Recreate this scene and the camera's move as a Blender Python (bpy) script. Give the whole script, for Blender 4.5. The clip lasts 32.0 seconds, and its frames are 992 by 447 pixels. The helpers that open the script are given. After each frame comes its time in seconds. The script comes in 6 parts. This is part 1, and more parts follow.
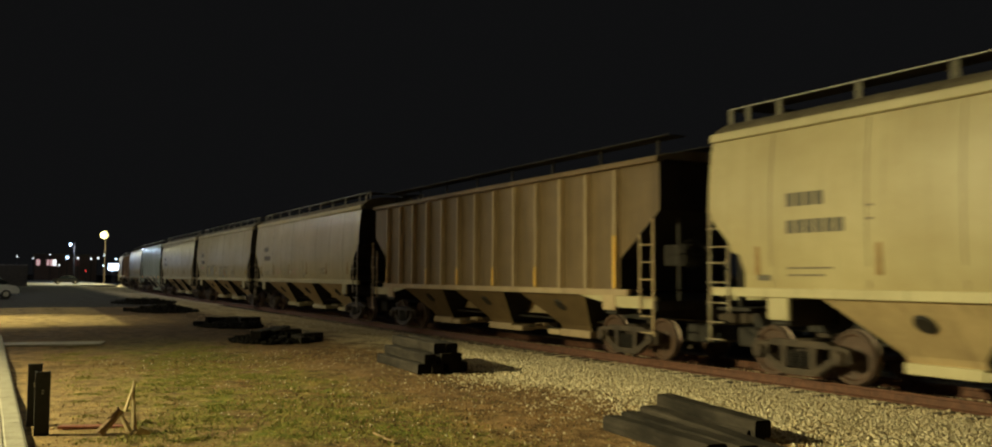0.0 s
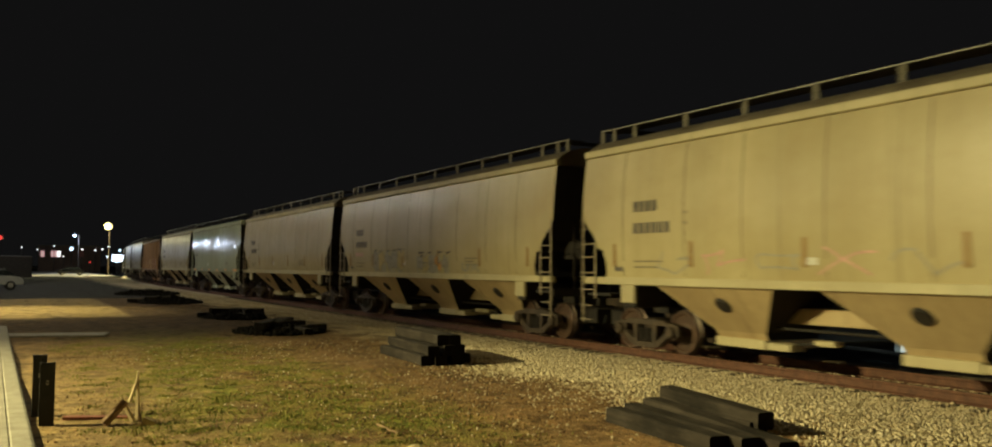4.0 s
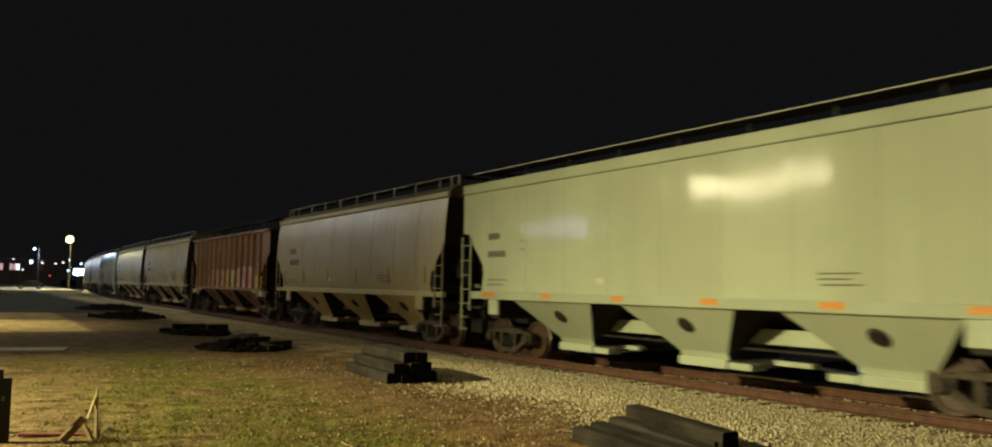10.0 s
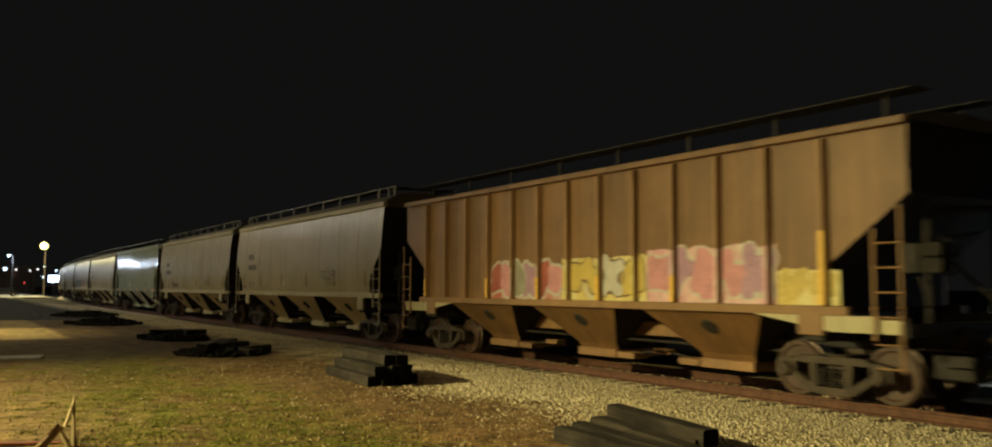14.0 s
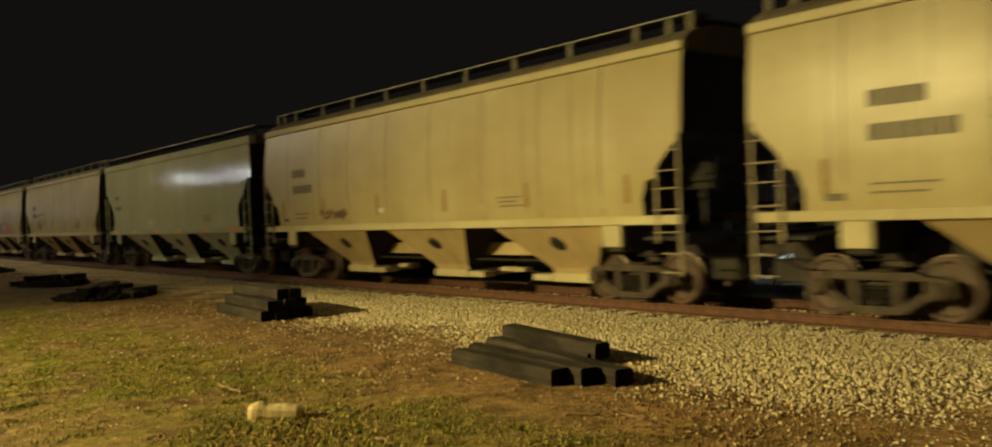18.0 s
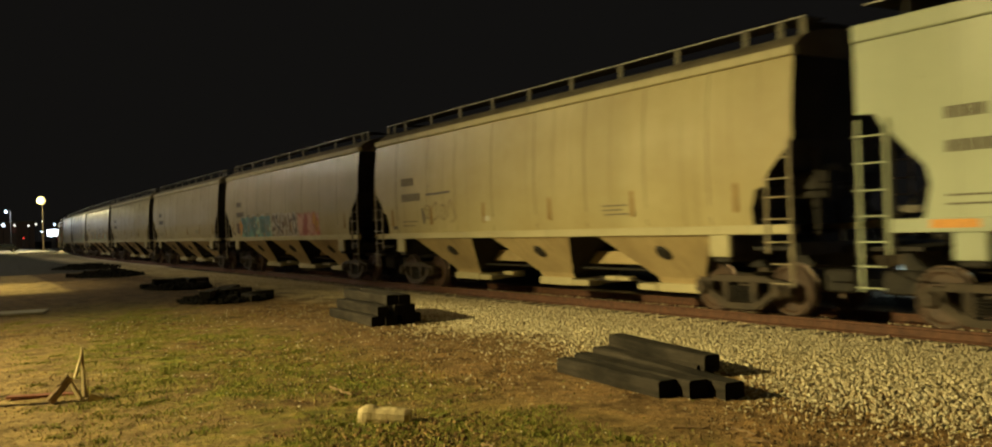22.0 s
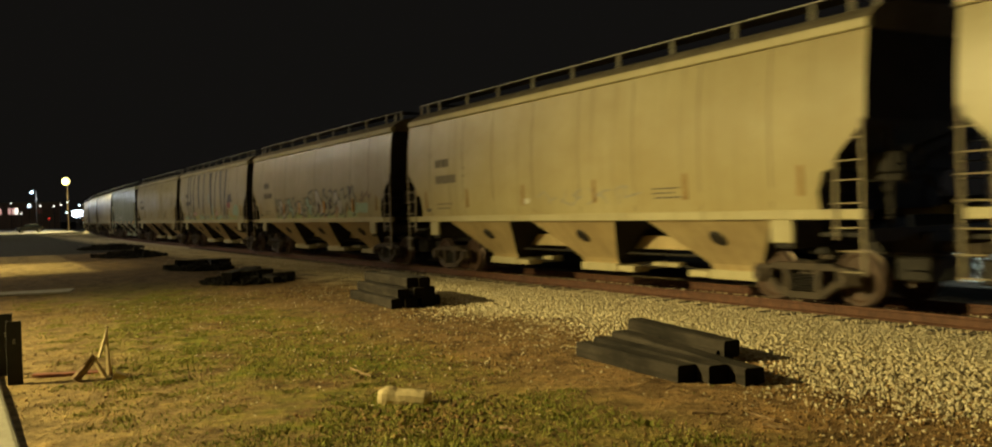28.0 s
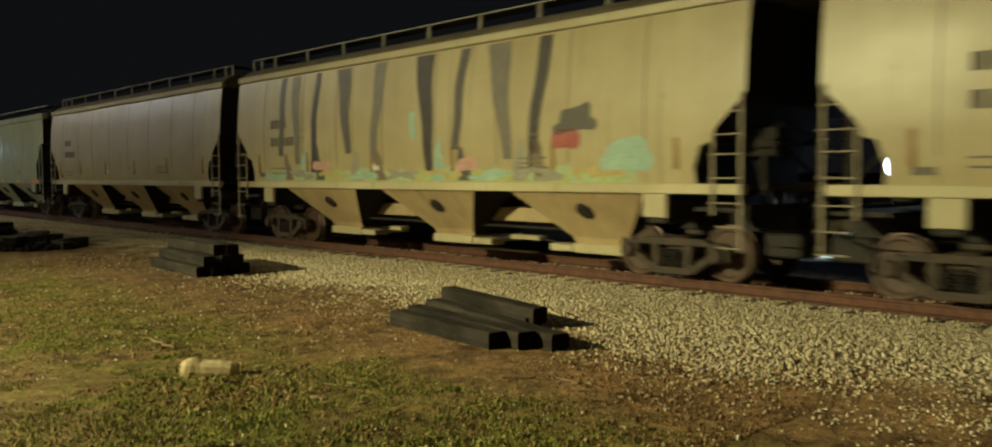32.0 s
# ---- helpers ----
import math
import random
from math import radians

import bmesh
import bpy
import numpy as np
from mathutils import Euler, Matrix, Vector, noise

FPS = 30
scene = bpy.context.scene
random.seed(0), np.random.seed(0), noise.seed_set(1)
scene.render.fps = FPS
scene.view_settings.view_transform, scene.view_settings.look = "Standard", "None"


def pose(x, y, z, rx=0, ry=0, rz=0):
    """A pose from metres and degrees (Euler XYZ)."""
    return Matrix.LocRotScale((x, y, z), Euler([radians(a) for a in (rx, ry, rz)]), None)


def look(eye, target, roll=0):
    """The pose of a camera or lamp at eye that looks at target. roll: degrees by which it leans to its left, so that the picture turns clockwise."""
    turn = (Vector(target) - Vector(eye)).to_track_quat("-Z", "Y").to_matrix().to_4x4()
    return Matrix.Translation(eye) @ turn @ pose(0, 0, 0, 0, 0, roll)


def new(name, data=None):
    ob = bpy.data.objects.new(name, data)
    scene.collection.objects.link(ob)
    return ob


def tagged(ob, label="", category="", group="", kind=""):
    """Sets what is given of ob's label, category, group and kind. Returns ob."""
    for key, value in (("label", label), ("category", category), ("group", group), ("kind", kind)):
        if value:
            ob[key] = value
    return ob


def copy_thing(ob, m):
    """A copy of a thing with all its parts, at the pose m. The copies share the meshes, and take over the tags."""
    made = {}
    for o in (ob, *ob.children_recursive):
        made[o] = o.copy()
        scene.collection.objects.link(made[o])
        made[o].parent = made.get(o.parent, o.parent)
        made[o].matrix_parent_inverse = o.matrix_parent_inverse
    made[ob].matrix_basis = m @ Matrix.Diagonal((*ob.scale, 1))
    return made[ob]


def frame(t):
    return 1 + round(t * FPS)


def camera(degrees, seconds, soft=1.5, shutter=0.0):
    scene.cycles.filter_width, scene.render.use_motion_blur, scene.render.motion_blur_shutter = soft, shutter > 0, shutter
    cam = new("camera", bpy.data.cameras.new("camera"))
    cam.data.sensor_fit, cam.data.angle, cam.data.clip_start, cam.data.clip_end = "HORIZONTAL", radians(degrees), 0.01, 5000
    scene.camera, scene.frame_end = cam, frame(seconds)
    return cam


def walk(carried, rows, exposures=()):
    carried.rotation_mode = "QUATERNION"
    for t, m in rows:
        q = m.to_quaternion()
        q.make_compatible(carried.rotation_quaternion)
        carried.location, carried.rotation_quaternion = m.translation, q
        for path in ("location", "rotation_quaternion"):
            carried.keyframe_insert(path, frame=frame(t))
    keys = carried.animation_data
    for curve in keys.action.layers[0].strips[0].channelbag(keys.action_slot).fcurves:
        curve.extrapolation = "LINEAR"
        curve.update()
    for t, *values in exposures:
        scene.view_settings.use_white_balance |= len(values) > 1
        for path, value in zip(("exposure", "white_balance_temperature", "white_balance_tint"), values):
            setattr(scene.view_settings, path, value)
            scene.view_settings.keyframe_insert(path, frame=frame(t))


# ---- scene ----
# World: the camera stands over the origin, the track runs along y, z = 0 is the top of the rails.
cam = camera(58.37, 32.0, soft=2.0, shutter=0.6)
EYE = (0.0, 0.0, 1.70)
# seconds, yaw, pitch, roll of the hand-held camera
TURNS = (
    (0, -28.52, 3.43, -0.33), (0.5, -28.51, 3.48, -0.37), (1, -28.67, 3.31, -0.38), (1.5, -28.89, 2.68, -0.34),
    (2, -28.61, 2.00, -0.13), (2.5, -28.15, 1.88, 0.02), (4.5, -28.59, 3.22, -0.61), (5, -29.02, 3.33, -0.55),
    (5.5, -29.07, 3.65, -0.42), (6, -29.81, 4.01, -0.41), (6.5, -30.36, 3.88, -0.83), (7, -30.13, 3.89, -1.13),
    (7.5, -29.61, 3.57, -0.88), (8, -29.68, 3.33, -0.76), (8.5, -29.44, 3.21, -0.76), (9, -29.53, 3.47, -0.91),
    (9.5, -29.88, 3.80, -1.01), (10, -30.39, 4.07, -0.96), (10.5, -30.57, 4.17, -0.85), (11, -30.60, 4.28, -0.89),
    (11.5, -30.93, 4.38, -1.17), (12, -31.33, 4.64, -1.47), (12.5, -31.30, 4.72, -1.52), (13, -31.11, 4.41, -1.38),
    (13.5, -30.68, 4.40, -0.44), (15.5, -36.82, 2.99, 0.19), (16, -37.75, 3.97, 1.39), (16.5, -38.02, 2.30, 1.51),
    (17, -38.29, 0.49, 1.97), (17.5, -39.77, 0.09, 2.30), (18, -38.65, -0.74, 2.37), (18.5, -37.29, -0.91, 2.42),
    (19, -36.57, -0.36, 3.33), (19.5, -36.96, -0.27, 3.14), (20, -36.01, -0.54, 2.34), (20.5, -33.85, -0.71, 1.48),
    (21, -32.11, -0.61, 1.00), (21.5, -30.95, -0.48, 1.97), (22, -31.77, 0.06, 2.09), (22.5, -31.12, 0.62, 2.40),
    (23, -31.15, -0.04, 1.57), (23.5, -31.26, -0.57, -0.26), (24, -30.20, -1.14, -0.91), (24.5, -29.28, -0.60, -0.06),
    (25, -29.15, -0.28, 0.96), (25.5, -29.70, -0.39, 1.95), (27.5, -29.91, -0.28, 2.95), (28, -30.47, -0.96, 1.72),
    (28.5, -29.30, -1.29, 0.33), (29, -28.68, -1.25, 0.60), (29.5, -29.02, -1.55, 1.02), (30, -29.79, -1.46, 1.06),
    (30.5, -31.35, -1.57, 0.13), (31, -36.07, -2.38, 1.02), (31.5, -40.17, -3.23, 0.88), (32, -42.31, -3.19, 0.30))
walk(cam, [(t, pose(*EYE, 90 + p, r, y)) for t, y, p, r in TURNS],
     ((0, -0.07, 5500, 11), (1, 0.0, 5350, 14), (2, 0.0, 5350, 14), (5, -0.02, 5850, 10), (8, -0.02, 5800, 10), (9, -0.02, 5500, 10), (10, 0.0, 5400, 10), (11, -0.03, 5650, 10), (12, -0.05, 5800, 10), (13, -0.05, 6000, 10),
      (16, -0.04, 5600, 10), (17, 0.03, 6750, 10), (19, 0.0, 6650, 10), (20, 0.0, 6150, 11), (21, 0.0, 6400, 10), (24, -0.03, 6150, 10), (25, -0.05, 6300, 10), (28, 0.0, 6500, 10),
      (29, 0.0, 6500, 10), (30, -0.12, 6350, 10), (31, -0.15, 6050, 10), (32, -0.10, 5200, 10)))

# ---------------------------------------------------------------- light
world = bpy.data.worlds.new("night_sky")
scene.world = world
world.use_nodes = True
world.node_tree.nodes["Background"].inputs[0].default_value = (1.0, 0.915, 0.80, 1)
world.node_tree.nodes["Background"].inputs[1].default_value = 0.0057


def lamp(name, place, watts, colour, radius=0.2, kind="POINT"):
    data = bpy.data.lights.new(name, kind)
    data.energy, data.color, data.shadow_soft_size = watts, colour, radius
    ob = new(name, data)
    ob.location = place
    return ob


SODIUM = (1.0, 0.82, 0.32)
NEAR_LAMP = (-17.0, 18.5, 10.0)
ROW_LAMPS = ((-10.5, 29.3, 7.3), (-10.5, 31.2, 7.1), (-10.5, 32.7, 7.0), (-10.5, 33.9, 7.0), (-10.5, 35.4, 7.1))
SHOP_LAMPS = ((-11.0, 47.5, 5.8, 45), (-11.0, 50.0, 5.8, 45), (-11.0, 53.0, 5.8, 35))
# added fill lamps out of view that brighten the far cars
FAR_FILL_LAMPS = ((-2.5, 44.0, 16.0, 2000), (-2.5, 62.0, 16.0, 2900), (-3.0, 92.0, 16.0, 5200))
DRIVE_FILL = (-3.5, 41.0, 11.0)
FLOOD_LAMPS = ((-12.0, 73.0, 6.6, 130), (-12.0, 83.0, 6.4, 170), (-12.0, 97.0, 6.8, 200), (-20.0, 255.0, 8.0, 2500))
GROUND_FILL = (-6.5, 22.0, 10.5)
FAR_LAMP = (14.7, 179.0, 9.0)
MAST_LAMP = (10.4, 205.0, 7.9)
key = lamp("near_street_light", NEAR_LAMP, 58500, SODIUM, kind="SPOT")
key.matrix_basis = look(NEAR_LAMP, (3.5, 1.5, 0.0))
key.data.spot_size, key.data.spot_blend = radians(111), 1.0
for place, watts in zip(ROW_LAMPS, (290, 160, 150, 150, 310)):
    lamp("row_light", place, watts * 1.5, (1.0, 0.80, 0.36), 0.25)
for x, y, z, watts in SHOP_LAMPS + FLOOD_LAMPS:
    lamp("shop_front_light", (x, y, z), watts, (0.84, 0.90, 1.0), 0.3)
for (x, y, z, watts), hue in zip(FAR_FILL_LAMPS, ((1.0, 0.81, 0.36), (1.0, 0.86, 0.52), (1.0, 0.92, 0.75))):
    lamp("lot_light", (x, y, z), watts, hue, 0.3)
# added spot, out of view, that brightens only the gravel drive
drive = lamp("drive_street_light", DRIVE_FILL, 10500, SODIUM, kind="SPOT")
drive.matrix_basis = look(DRIVE_FILL, (-0.8, 38.5, 0.0))
drive.data.spot_size, drive.data.spot_blend = radians(62), 1.0
# added spot, out of view, that lifts the ground at the left
path = lamp("walkway_light", GROUND_FILL, 400, SODIUM, kind="SPOT")
path.matrix_basis = look(GROUND_FILL, (1.5, 20.0, 0.0))
path.data.spot_size, path.data.spot_blend = radians(82), 1.0
lamp("crossing_street_light", (11.5, 174.5, 8.4), 14000, (1.0, 0.85, 0.4))
lamp("mast_light", (10.4, 204.0, 7.0), 2200, (0.75, 0.88, 1.0))


# ---------------------------------------------------------------- materials
def mat(name, rough=0.7, metal=0.0, spec=0.4):
    m = bpy.data.materials.new(name)
    m.use_nodes = True
    b = m.node_tree.nodes["Principled BSDF"]
    b.inputs["Roughness"].default_value = rough
    b.inputs["Metallic"].default_value = metal
    b.inputs["Specular IOR Level"].default_value = spec
    return m, m.node_tree.nodes, m.node_tree.links, b


def ramp(nodes, stops):
    r = nodes.new("ShaderNodeValToRGB")
    els = r.color_ramp.elements
    while len(els) < len(stops):
        els.new(0.5)
    for e, (p, c) in zip(els, stops):
        e.position, e.color = p, (*c, 1)
    return r


def coords(nodes, links, scale=(1, 1, 1), shift=True):
    """Object coordinates, moved for every object by its random number."""
    tc = nodes.new("ShaderNodeTexCoord")
    mp = nodes.new("ShaderNodeMapping")
    mp.inputs["Scale"].default_value = scale
    links.new(tc.outputs["Object"], mp.inputs["Vector"])
    if shift:
        info = nodes.new("ShaderNodeObjectInfo")
        mul = nodes.new("ShaderNodeMath")
        mul.operation = "MULTIPLY"
        mul.inputs[1].default_value = 53.0
        links.new(info.outputs["Random"], mul.inputs[0])
        cmb = nodes.new("ShaderNodeCombineXYZ")
        for i in range(3):
            links.new(mul.outputs[0], cmb.inputs[i])
        links.new(cmb.outputs[0], mp.inputs["Location"])
    return mp.outputs["Vector"]


def noise_node(nodes, links, vec, scale, detail=5, rough=0.6):
    n = nodes.new("ShaderNodeTexNoise")
    n.inputs["Scale"].default_value, n.inputs["Detail"].default_value, n.inputs["Roughness"].default_value = scale, detail, rough
    if vec is not None:
        links.new(vec, n.inputs["Vector"])
    return n


def mix(nodes, links, fac, a, b, kind="MIX"):
    m = nodes.new("ShaderNodeMix")
    m.data_type, m.blend_type = "RGBA", kind
    for sock, v in ((m.inputs[0], fac), (m.inputs[6], a), (m.inputs[7], b)):
        if isinstance(v, (int, float)):
            sock.default_value = v
        elif isinstance(v, tuple):
            sock.default_value = (*v, 1)
        else:
            links.new(v, sock)
    return m.outputs[2]


def bump(nodes, links, b, height, strength, dist=0.02):
    n = nodes.new("ShaderNodeBump")
    n.inputs["Strength"].default_value, n.inputs["Distance"].default_value = strength, dist
    links.new(height, n.inputs["Height"])
    links.new(n.outputs[0], b.inputs["Normal"])


def mottled(name, light, dark, scale=6, rough=0.7, metal=0.0, bumps=0.3, fine=60, spec=0.4, shift=True):
    """Two-scale mottled surface between two colours."""
    m, n, l, b = mat(name, rough, metal, spec)
    v = coords(n, l, shift=shift)
    big = noise_node(n, l, v, scale)
    small = noise_node(n, l, v, fine, 3)
    r = ramp(n, ((0.3, dark), (0.72, light)))
    l.new(big.outputs["Fac"], r.inputs["Fac"])
    r2 = ramp(n, ((0.25, (0.6, 0.6, 0.6)), (0.7, (1.05, 1.05, 1.05))))
    l.new(small.outputs["Fac"], r2.inputs["Fac"])
    l.new(mix(n, l, 0.8, r.outputs[0], r2.outputs[0], "MULTIPLY"), b.inputs["Base Color"])
    bump(n, l, b, small.outputs["Fac"], bumps)
    return m


def car_paint(name, base, dirt, rust, rough, streak=0.6, dirt_low=0.52, spec=0.5, wave=0.0, gloss=(-0.08, 0.2), drip=0.36, pillow=0.0):
    """Weathered freight car paint: vertical streaks, broad dirt, rust freckles."""
    m, n, l, b = mat(name, rough, 0, spec)
    broad = noise_node(n, l, coords(n, l, (0.35, 0.35, 0.6)), 1.0, 6, 0.65)
    r1 = ramp(n, ((dirt_low - 0.2, (0, 0, 0)), (dirt_low + 0.25, (1, 1, 1))))
    l.new(broad.outputs["Fac"], r1.inputs["Fac"])
    streaks = noise_node(n, l, coords(n, l, (1.0, 1.1, 0.10)), 1.6, 8, 0.75)
    r2 = ramp(n, ((0.42, (0, 0, 0)), (0.78, (1, 1, 1))))
    l.new(streaks.outputs["Fac"], r2.inputs["Fac"])
    specks = noise_node(n, l, coords(n, l, (1, 1, 0.5)), 9.0, 8, 0.75)
    r3 = ramp(n, ((0.63, (0, 0, 0)), (0.74, (1, 1, 1))))
    l.new(specks.outputs["Fac"], r3.inputs["Fac"])
    drips = noise_node(n, l, coords(n, l, (1, 4.2, 0.11)), 1.5, 5, 0.6)
    r4 = ramp(n, ((0.57, (0, 0, 0)), (0.70, (1, 1, 1))))
    l.new(drips.outputs["Fac"], r4.inputs["Fac"])
    panels = noise_node(n, l, coords(n, l, (0.03, 0.62, 0.05)), 1.0, 1, 0.4)
    r5 = ramp(n, ((0.36, (0.91, 0.90, 0.88)), (0.64, (1.05, 1.05, 1.05))))
    l.new(panels.outputs["Fac"], r5.inputs["Fac"])
    info = n.new("ShaderNodeObjectInfo")
    tone = ramp(n, ((0.0, (0.90, 0.90, 0.91)), (1.0, (1.06, 1.04, 1.0))))
    l.new(info.outputs["Random"], tone.inputs["Fac"])
    c0 = mix(n, l, 1.0, mix(n, l, 1.0, base, tone.outputs[0], "MULTIPLY"), r5.outputs[0], "MULTIPLY")
    f1 = n.new("ShaderNodeMath"); f1.operation = "MULTIPLY"; f1.inputs[1].default_value = 0.75
    l.new(r1.outputs[0], f1.inputs[0])
    c1 = mix(n, l, f1.outputs[0], c0, dirt)
    f2 = n.new("ShaderNodeMath"); f2.operation = "MULTIPLY"; f2.inputs[1].default_value = streak
    l.new(r2.outputs[0], f2.inputs[0])
    c2 = mix(n, l, f2.outputs[0], c1, dirt)
    f4 = n.new("ShaderNodeMath"); f4.operation = "MULTIPLY"; f4.inputs[1].default_value = drip
    l.new(r4.outputs[0], f4.inputs[0])
    c2 = mix(n, l, f4.outputs[0], c2, tuple(0.55 * v for v in dirt))
    f3 = n.new("ShaderNodeMath"); f3.operation = "MULTIPLY"; f3.inputs[1].default_value = 0.6
    l.new(r3.outputs[0], f3.inputs[0])
    l.new(mix(n, l, f3.outputs[0], c2, rust), b.inputs["Base Color"])
    rr = n.new("ShaderNodeMapRange")
    rr.inputs["To Min"].default_value, rr.inputs["To Max"].default_value = rough + gloss[0], rough + gloss[1]
    l.new(broad.outputs["Fac"], rr.inputs["Value"])
    l.new(rr.outputs[0], b.inputs["Roughness"])
    dents = noise_node(n, l, coords(n, l, (1, 0.8, 0.5)), 1.15, 1, 0.4)
    height = dents.outputs["Fac"]
    if pillow:
        bands = n.new("ShaderNodeTexWave")
        bands.bands_direction = "Y"
        bands.inputs["Scale"].default_value, bands.inputs["Distortion"].default_value, bands.inputs["Detail Scale"].default_value = 0.27, 1.2, 0.5
        l.new(coords(n, l, (1, 1, 1)), bands.inputs["Vector"])
        add = n.new("ShaderNodeMath")
        add.operation = "MULTIPLY_ADD"
        add.inputs[1].default_value = pillow
        l.new(bands.outputs["Fac"], add.inputs[0])
        l.new(height, add.inputs[2])
        height = add.outputs[0]
    bump(n, l, b, height, 0.35 + wave, 0.03 + wave * 0.05)
    return m


def timber(name, light, dark):
    """Weathered timber with grain and cracks along its length."""
    m, n, l, b = mat(name, 0.9, 0, 0.2)
    v = coords(n, l, (14, 0.9, 14))
    grain = noise_node(n, l, v, 1.0, 6, 0.7)
    stain = noise_node(n, l, coords(n, l, (2.0, 1.1, 2.0)), 1.2, 5, 0.65)
    r = ramp(n, ((0.34, dark), (0.66, light)))
    l.new(grain.outputs["Fac"], r.inputs["Fac"])
    r2 = ramp(n, ((0.36, (0.35, 0.34, 0.33)), (0.6, (1.0, 1.0, 1.0))))
    l.new(stain.outputs["Fac"], r2.inputs["Fac"])
    l.new(mix(n, l, 0.9, r.outputs[0], r2.outputs[0], "MULTIPLY"), b.inputs["Base Color"])
    bump(n, l, b, grain.outputs["Fac"], 0.8, 0.02)
    return m


M = {}
M["beige"] = car_paint("beige_paint", (0.48, 0.42, 0.235), (0.32, 0.24, 0.095), (0.16, 0.07, 0.03), 0.32, 0.3, spec=0.5)
M["beige_sill"] = car_paint("beige_sill_paint", (0.54, 0.485, 0.29), (0.35, 0.285, 0.15), (0.16, 0.07, 0.03), 0.5, 0.25)
M["hopper_beige"] = car_paint("dusty_hopper_paint", (0.60, 0.47, 0.25), (0.30, 0.21, 0.105), (0.12, 0.05, 0.02), 0.65, 0.6)
M["green"] = car_paint("grey_green_paint", (0.53, 0.575, 0.45), (0.42, 0.44, 0.33), (0.2, 0.12, 0.06), 0.10, 0.25, 0.6, 0.5, 0.10, (-0.03, 0.05), drip=0.08, pillow=0.20)
M["tan"] = car_paint("grey_tan_paint", (0.205, 0.135, 0.055), (0.085, 0.055, 0.025), (0.10, 0.04, 0.02), 0.6, 0.7)
M["brown"] = car_paint("rusted_brown_paint", (0.26, 0.135, 0.045), (0.10, 0.054, 0.023), (0.30, 0.13, 0.045), 0.5, 0.95)
# lighter than the panels so that the ribs stand out
M["rib_light"] = car_paint("worn_rib_paint", (0.52, 0.40, 0.23), (0.26, 0.18, 0.10), (0.10, 0.04, 0.02), 0.6, 0.6)
# shade put into the colour of the car ends and slope sheets
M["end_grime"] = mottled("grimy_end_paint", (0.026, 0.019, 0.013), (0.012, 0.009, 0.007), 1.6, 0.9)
# rib colour of the rusty car, lighter than its panels
M["rib_rust"] = car_paint("worn_rust_rib_paint", (0.34, 0.19, 0.075), (0.15, 0.085, 0.04), (0.2, 0.08, 0.03), 0.6, 0.6)
M["roof"] = mottled("dusty_roof", (0.20, 0.165, 0.11), (0.10, 0.08, 0.05), 1.5, 0.85)
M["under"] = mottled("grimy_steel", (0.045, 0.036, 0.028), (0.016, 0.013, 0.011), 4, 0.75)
M["truck"] = mottled("rusty_cast_steel", (0.095, 0.066, 0.040), (0.036, 0.025, 0.017), 5, 0.7)
M["wheel"] = mottled("rusty_wheel_steel", (0.125, 0.07, 0.042), (0.055, 0.031, 0.02), 4, 0.5)
M["board_post"] = mottled("dusty_post_steel", (0.22, 0.195, 0.14), (0.13, 0.115, 0.08), 6, 0.7)
M["galv"] = mottled("galvanised_grating", (0.5, 0.48, 0.42), (0.3, 0.28, 0.24), 8, 0.5)
M["ladder"] = mottled("worn_ladder_paint", (0.45, 0.38, 0.26), (0.24, 0.19, 0.12), 8, 0.55)
M["orange"] = mottled("orange_reflective_tape", (0.85, 0.38, 0.05), (0.68, 0.28, 0.04), 20, 0.4)
M["amber"] = mottled("amber_reflector", (0.95, 0.58, 0.07), (0.80, 0.46, 0.05), 20, 0.35)
M["bars"] = mottled("faded_dark_lettering", (0.20, 0.17, 0.125), (0.095, 0.08, 0.06), 14, 0.6)
M["seam"] = mottled("dark_weld_seam", (0.20, 0.15, 0.08), (0.11, 0.08, 0.045), 9, 0.7)
M["pad"] = mottled("rust_stained_pad", (0.40, 0.25, 0.085), (0.26, 0.15, 0.05), 9, 0.7)
M["label"] = mottled("pale_label", (0.8, 0.78, 0.7), (0.6, 0.58, 0.5), 20, 0.5)
M["rail"] = mottled("rusted_rail_steel", (0.17, 0.075, 0.04), (0.085, 0.036, 0.02), 7, 0.75)
M["railtop"] = mottled("worn_rail_head", (0.30, 0.24, 0.2), (0.16, 0.1, 0.08), 10, 0.35, 0.7)
# tie ends blacker than the timber, shade put into the colour; splinters share it
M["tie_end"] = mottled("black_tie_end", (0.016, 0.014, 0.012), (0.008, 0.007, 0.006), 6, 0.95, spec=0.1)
M["tie"] = timber("creosoted_timber", (0.060, 0.048, 0.037), (0.018, 0.0145, 0.011))
M["old_tie"] = mottled("weathered_tie_timber", (0.12, 0.09, 0.06), (0.05, 0.035, 0.025), 5, 0.9)
M["concrete"] = mottled("kerb_concrete", (0.50, 0.46, 0.37), (0.33, 0.30, 0.23), 5, 0.85)
M["post"] = mottled("black_painted_steel", (0.018, 0.016, 0.015), (0.008, 0.008, 0.008), 12, 0.55)
M["fresh_wood"] = mottled("splintered_fresh_wood", (0.74, 0.60, 0.33), (0.60, 0.46, 0.24), 15, 0.7, fine=90)
M["red_wood"] = mottled("red_stained_plank", (0.42, 0.16, 0.09), (0.25, 0.09, 0.05), 12, 0.7)
M["bark"] = mottled("pale_bark", (0.40, 0.27, 0.14), (0.2, 0.12, 0.06), 16, 0.85)
M["pole"] = mottled("grey_pole_steel", (0.3, 0.3, 0.29), (0.2, 0.2, 0.19), 10, 0.5, 0.4)
